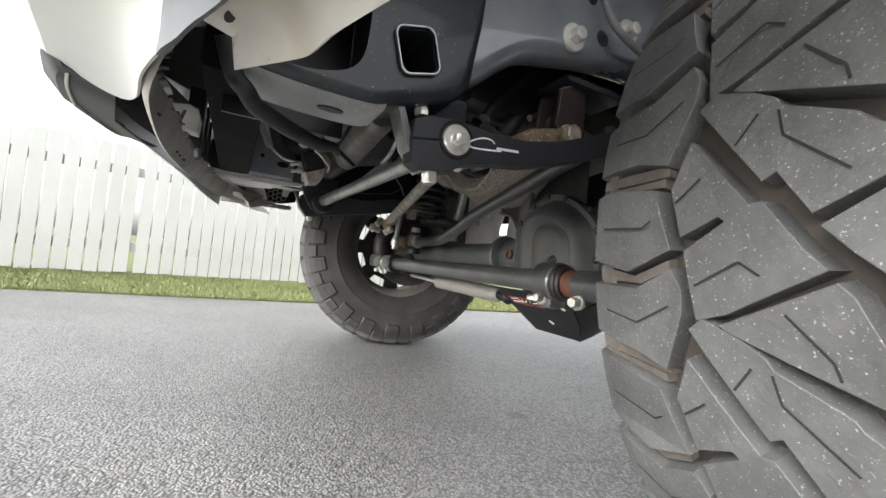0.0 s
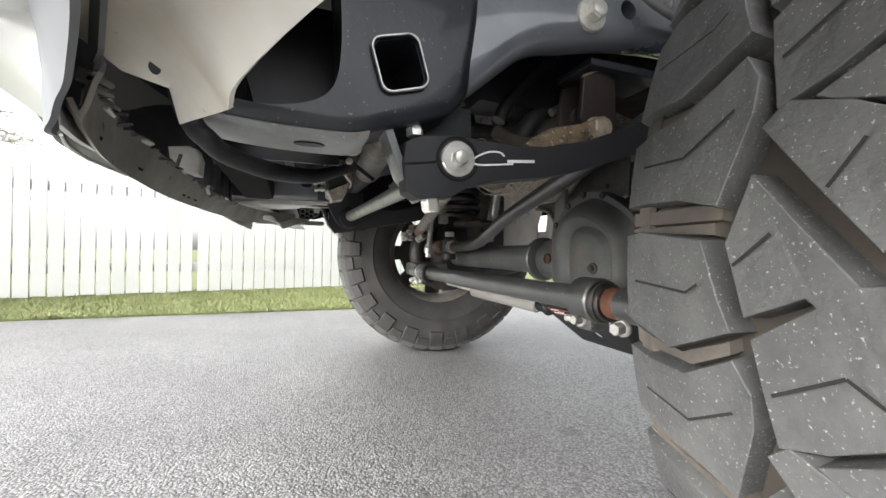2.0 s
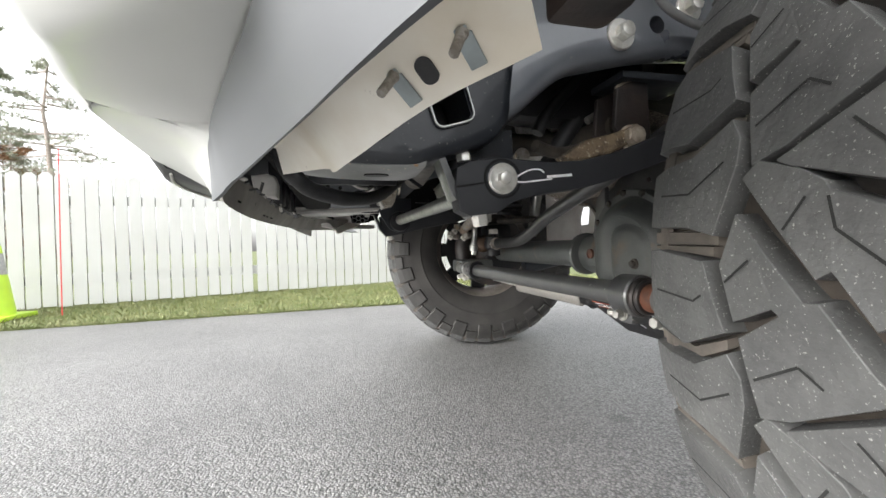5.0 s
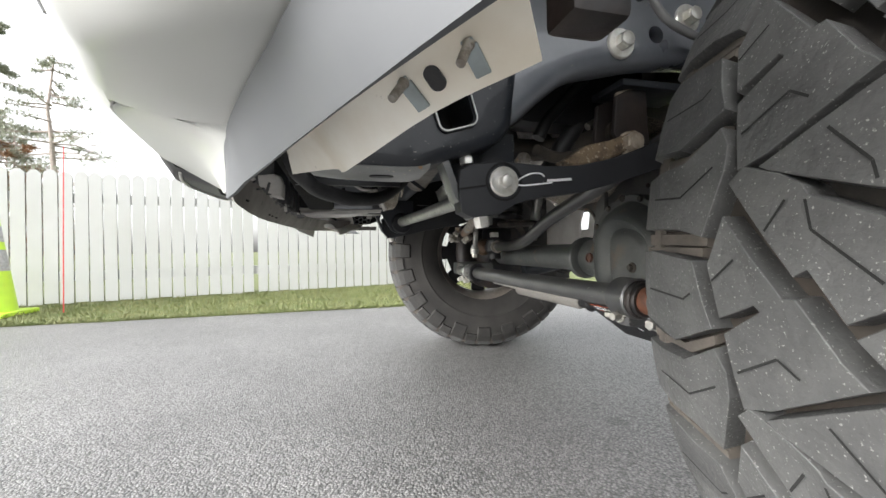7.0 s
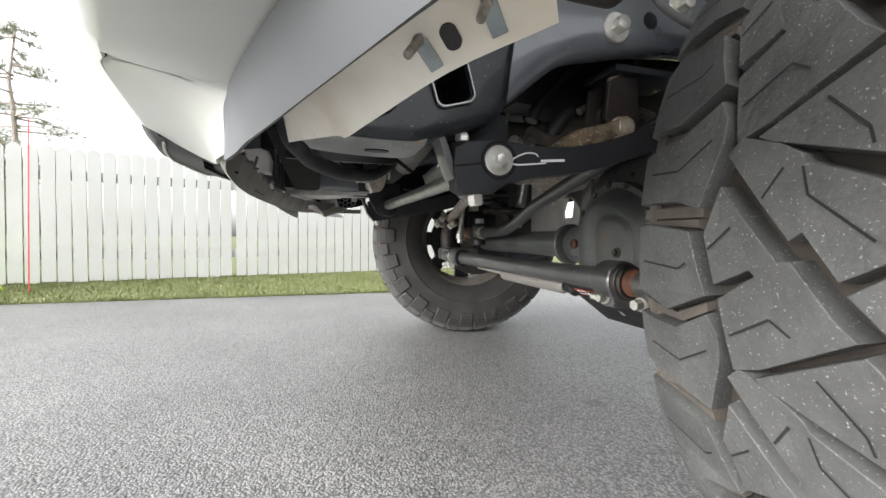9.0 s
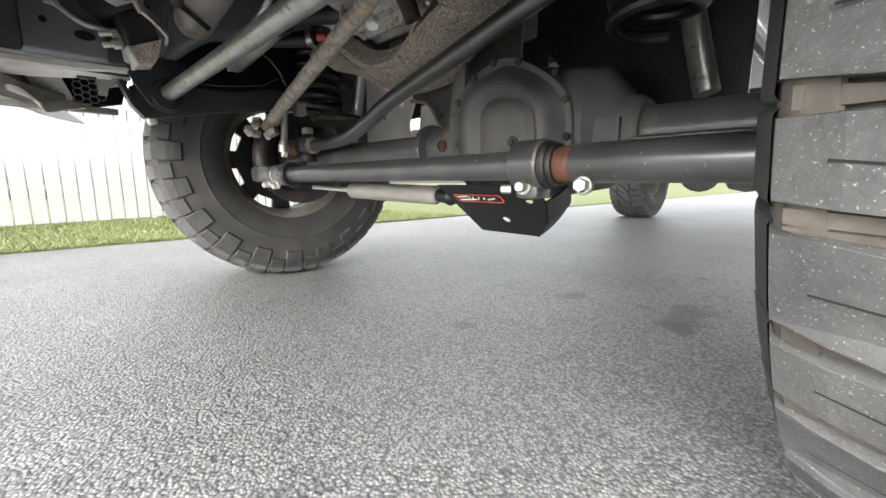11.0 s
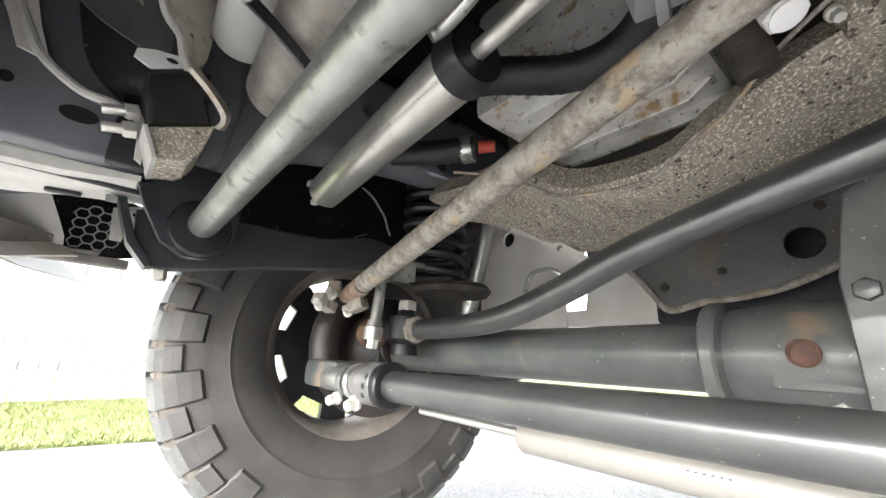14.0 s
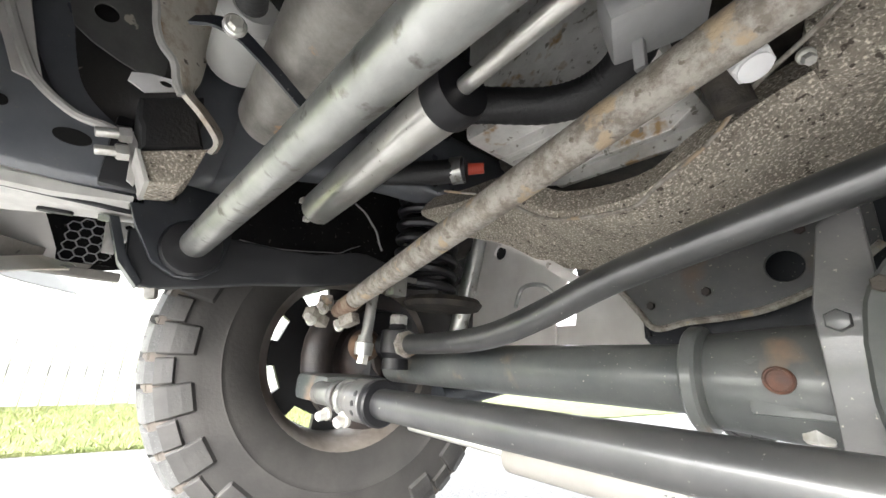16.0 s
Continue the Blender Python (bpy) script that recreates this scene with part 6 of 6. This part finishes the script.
# damper label stripes
for k in range(6):
    bm = bmesh.new()
    y = 1.06 - .006 * k
    s = (1.24 - y) / .295
    c = Vector((.672 + .03 * s, y, .338 - .008 * s))
    q = [bm.verts.new(c + Vector((-math.cos(a) * .0209, dy, math.sin(a) * .0209))) for a, dy in ((.1, 0), (.7, 0), (.7, .003), (.1, .003))]
    bm.faces.new(q)
    part("label_bar", bm, BLACK, stab, "dark printed bar", False)

# near-side bracket, drag link stub, cable
bm = bmesh.new()
box(bm, (.549, .598, .7225), (.692, .680, .7345), .003)
part("bracket_top", bm, FRAME, brk)
hexbolt((.577, .628, .7225), (0, 0, -1), .013, .012, .016, brk, DULLBOLT, "bolt", "dull brown bolt")
bm = bmesh.new()
plate(bm, [(0.450, 0.601), (0.491, 0.627), (0.543, 0.640), (0.578, 0.656), (0.593, 0.640), (0.572, 0.624), (0.518, 0.601), (0.463, 0.594)], "y", .606, .640, bevel=.006)
part("link_stub", bm, MUDBROWN, truck, "flat muddy link end under the bracket bolt")
bm = bmesh.new()
tube(bm, smooth_path([(.535, .535, .86), (.545, .528, .815), (.57, .526, .786), (.625, .53, .772), (.70, .545, .775)], 6), .006, 12)
part("abs_cable", bm, CABLEGREY, truck, "grey sensor cable")
bm = bmesh.new()
box(bm, (.226, .232, .588), (.262, .262, .64), .005)
part("flange_block", bm, BRACKET, bumper, "dark mud-stained block at the bumper flange")
# front: support panel, struts, lamp bracket, tow hook
bm = bmesh.new()
box(bm, (-.02, 1.49, .592), (.27, 1.50, .70), .004)
panel = part("support_panel", bm, BLACK, truck, "black support panel with screws")
for x, z in ((.06, .65), (.035, .655)):
    hexbolt((x, 1.49, z), (0, -1, 0), .010, .006, .015, panel, ZINC, "screw", "bright screw")
bm = bmesh.new()
plate(bm, [(-.02, .588), (.19, .592), (.27, .602), (.27, .608), (-.02, .595)], "y", 1.47, 1.49)
part("panel_lip", bm, CREAMDARK, panel, "dusty edge")
for y, m in ((1.05, BLACK), (1.17, PLASTIC), (1.30, BLACK)):
    bm = bmesh.new()
    box(bm, (-.03, y, .575), (.0, y + .05, .70), .004)
    part("strut", bm, m, truck, "upright support strut")
bm = bmesh.new()
plate(bm, [(-.034, .578), (.006, .573), (.008, .60), (.003, .615), (-.010, .620), (-.039, .616)], "y", .90, .94, bevel=.005)
part("lamp_bracket", bm, PALEDUST, bumper, "pale plastic lamp bracket")
bm = bmesh.new()
tube(bm, smooth_path([(-.392, 1.0, .945), (-.40, .99, .97), (-.405, .985, .99), (-.41, .98, 1.02)], 5), .040, 16)
part("tow_hook", bm, PLASTIC, bumper, "dark grey tow hook")


# air duct and honeycomb grille at the far valance end
bm = bmesh.new()
for i in range(4):
    for j in range(4):
        cx, cz = .193 + .0165 * i, .5905 + .0176 * j + (.0088 if i % 2 else 0)
        P = [Vector((cx + .0112 * math.cos(radians(60 * k)), 1.858, cz + .0102 * math.sin(radians(60 * k)))) for k in range(6)]
        for a, b in zip(P, P[1:] + P[:1]):
            tube(bm, [a, b], .0012, 5)
part("honeycomb_grille", bm, MODULE, bumper, "dusty honeycomb grille")
bm = bmesh.new()
plate(bm, [(.178, .578), (.255, .582), (.240, .662), (.172, .662)], "y", 1.862, 1.866)
part("grille_backing", bm, LINER, bumper, "black backing of the grille")
bm = bmesh.new()
strip(bm, [smooth_path(r, 4) for r in ([(.02, 1.79, .640), (.085, 1.80, .632), (.150, 1.81, .656)], [(.02, 1.81, .622), (.095, 1.82, .610), (.165, 1.835, .625)],
                                        [(.02, 1.83, .602), (.105, 1.84, .592), (.178, 1.852, .597)], [(.02, 1.85, .590), (.105, 1.855, .580), (.180, 1.858, .582)])])
thicken(bm, .004)
part("air_duct", bm, SHEET, bumper, "pale grey curved air duct")
bm = bmesh.new()
plate(bm, [(.232, .664), (.283, .682), (.284, .634), (.262, .628), (.256, .604), (.238, .604)], "y", 1.848, 1.862, holes=[circle(.268, .660, .006, 12)], bevel=.003)
part("end_bracket", bm, PALEDUST, bumper, "pale plastic end bracket")
bm = bmesh.new()
box(bm, (.02, 1.846, .5535), (.276, 1.872, .5700), .004)
part("lower_trim", bm, DUSTPLASTIC, bumper, "dusty brown lower trim edge")
# dark inner wheel housing of the far side
bm = bmesh.new()
pts = [(.80 + .56 * math.cos(a), .45 + .56 * math.sin(a)) for a in [radians(20 + 10 * k) for k in range(15)]]
strip(bm, [[(x, 1.60, z) for x, z in pts], [(x, 2.04, z) for x, z in pts]])
thicken(bm, .004)
part("wheel_liner", bm, LINER, truck, "black plastic wheel liner")
bm = bmesh.new()
pts = [(.80 + .60 * math.cos(a), .45 + .60 * math.sin(a)) for a in [radians(20 + 10 * k) for k in range(11)]]
strip(bm, [[(x, .06, z) for x, z in pts], [(x, .50, z) for x, z in pts]])
thicken(bm, .004)
part("wheel_liner", bm, LINER, truck, "black plastic wheel liner")
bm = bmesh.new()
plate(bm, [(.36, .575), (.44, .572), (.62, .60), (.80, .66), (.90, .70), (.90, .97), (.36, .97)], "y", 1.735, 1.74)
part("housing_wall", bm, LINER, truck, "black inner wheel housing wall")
# Added dark sheet; covers the bright gap between rail flange and panel.
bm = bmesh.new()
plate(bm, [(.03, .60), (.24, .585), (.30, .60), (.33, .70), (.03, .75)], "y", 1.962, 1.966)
part("gap_filler_sheet", bm, LINER, bumper, "black sheet added behind the bumper end to hide bright gaps")
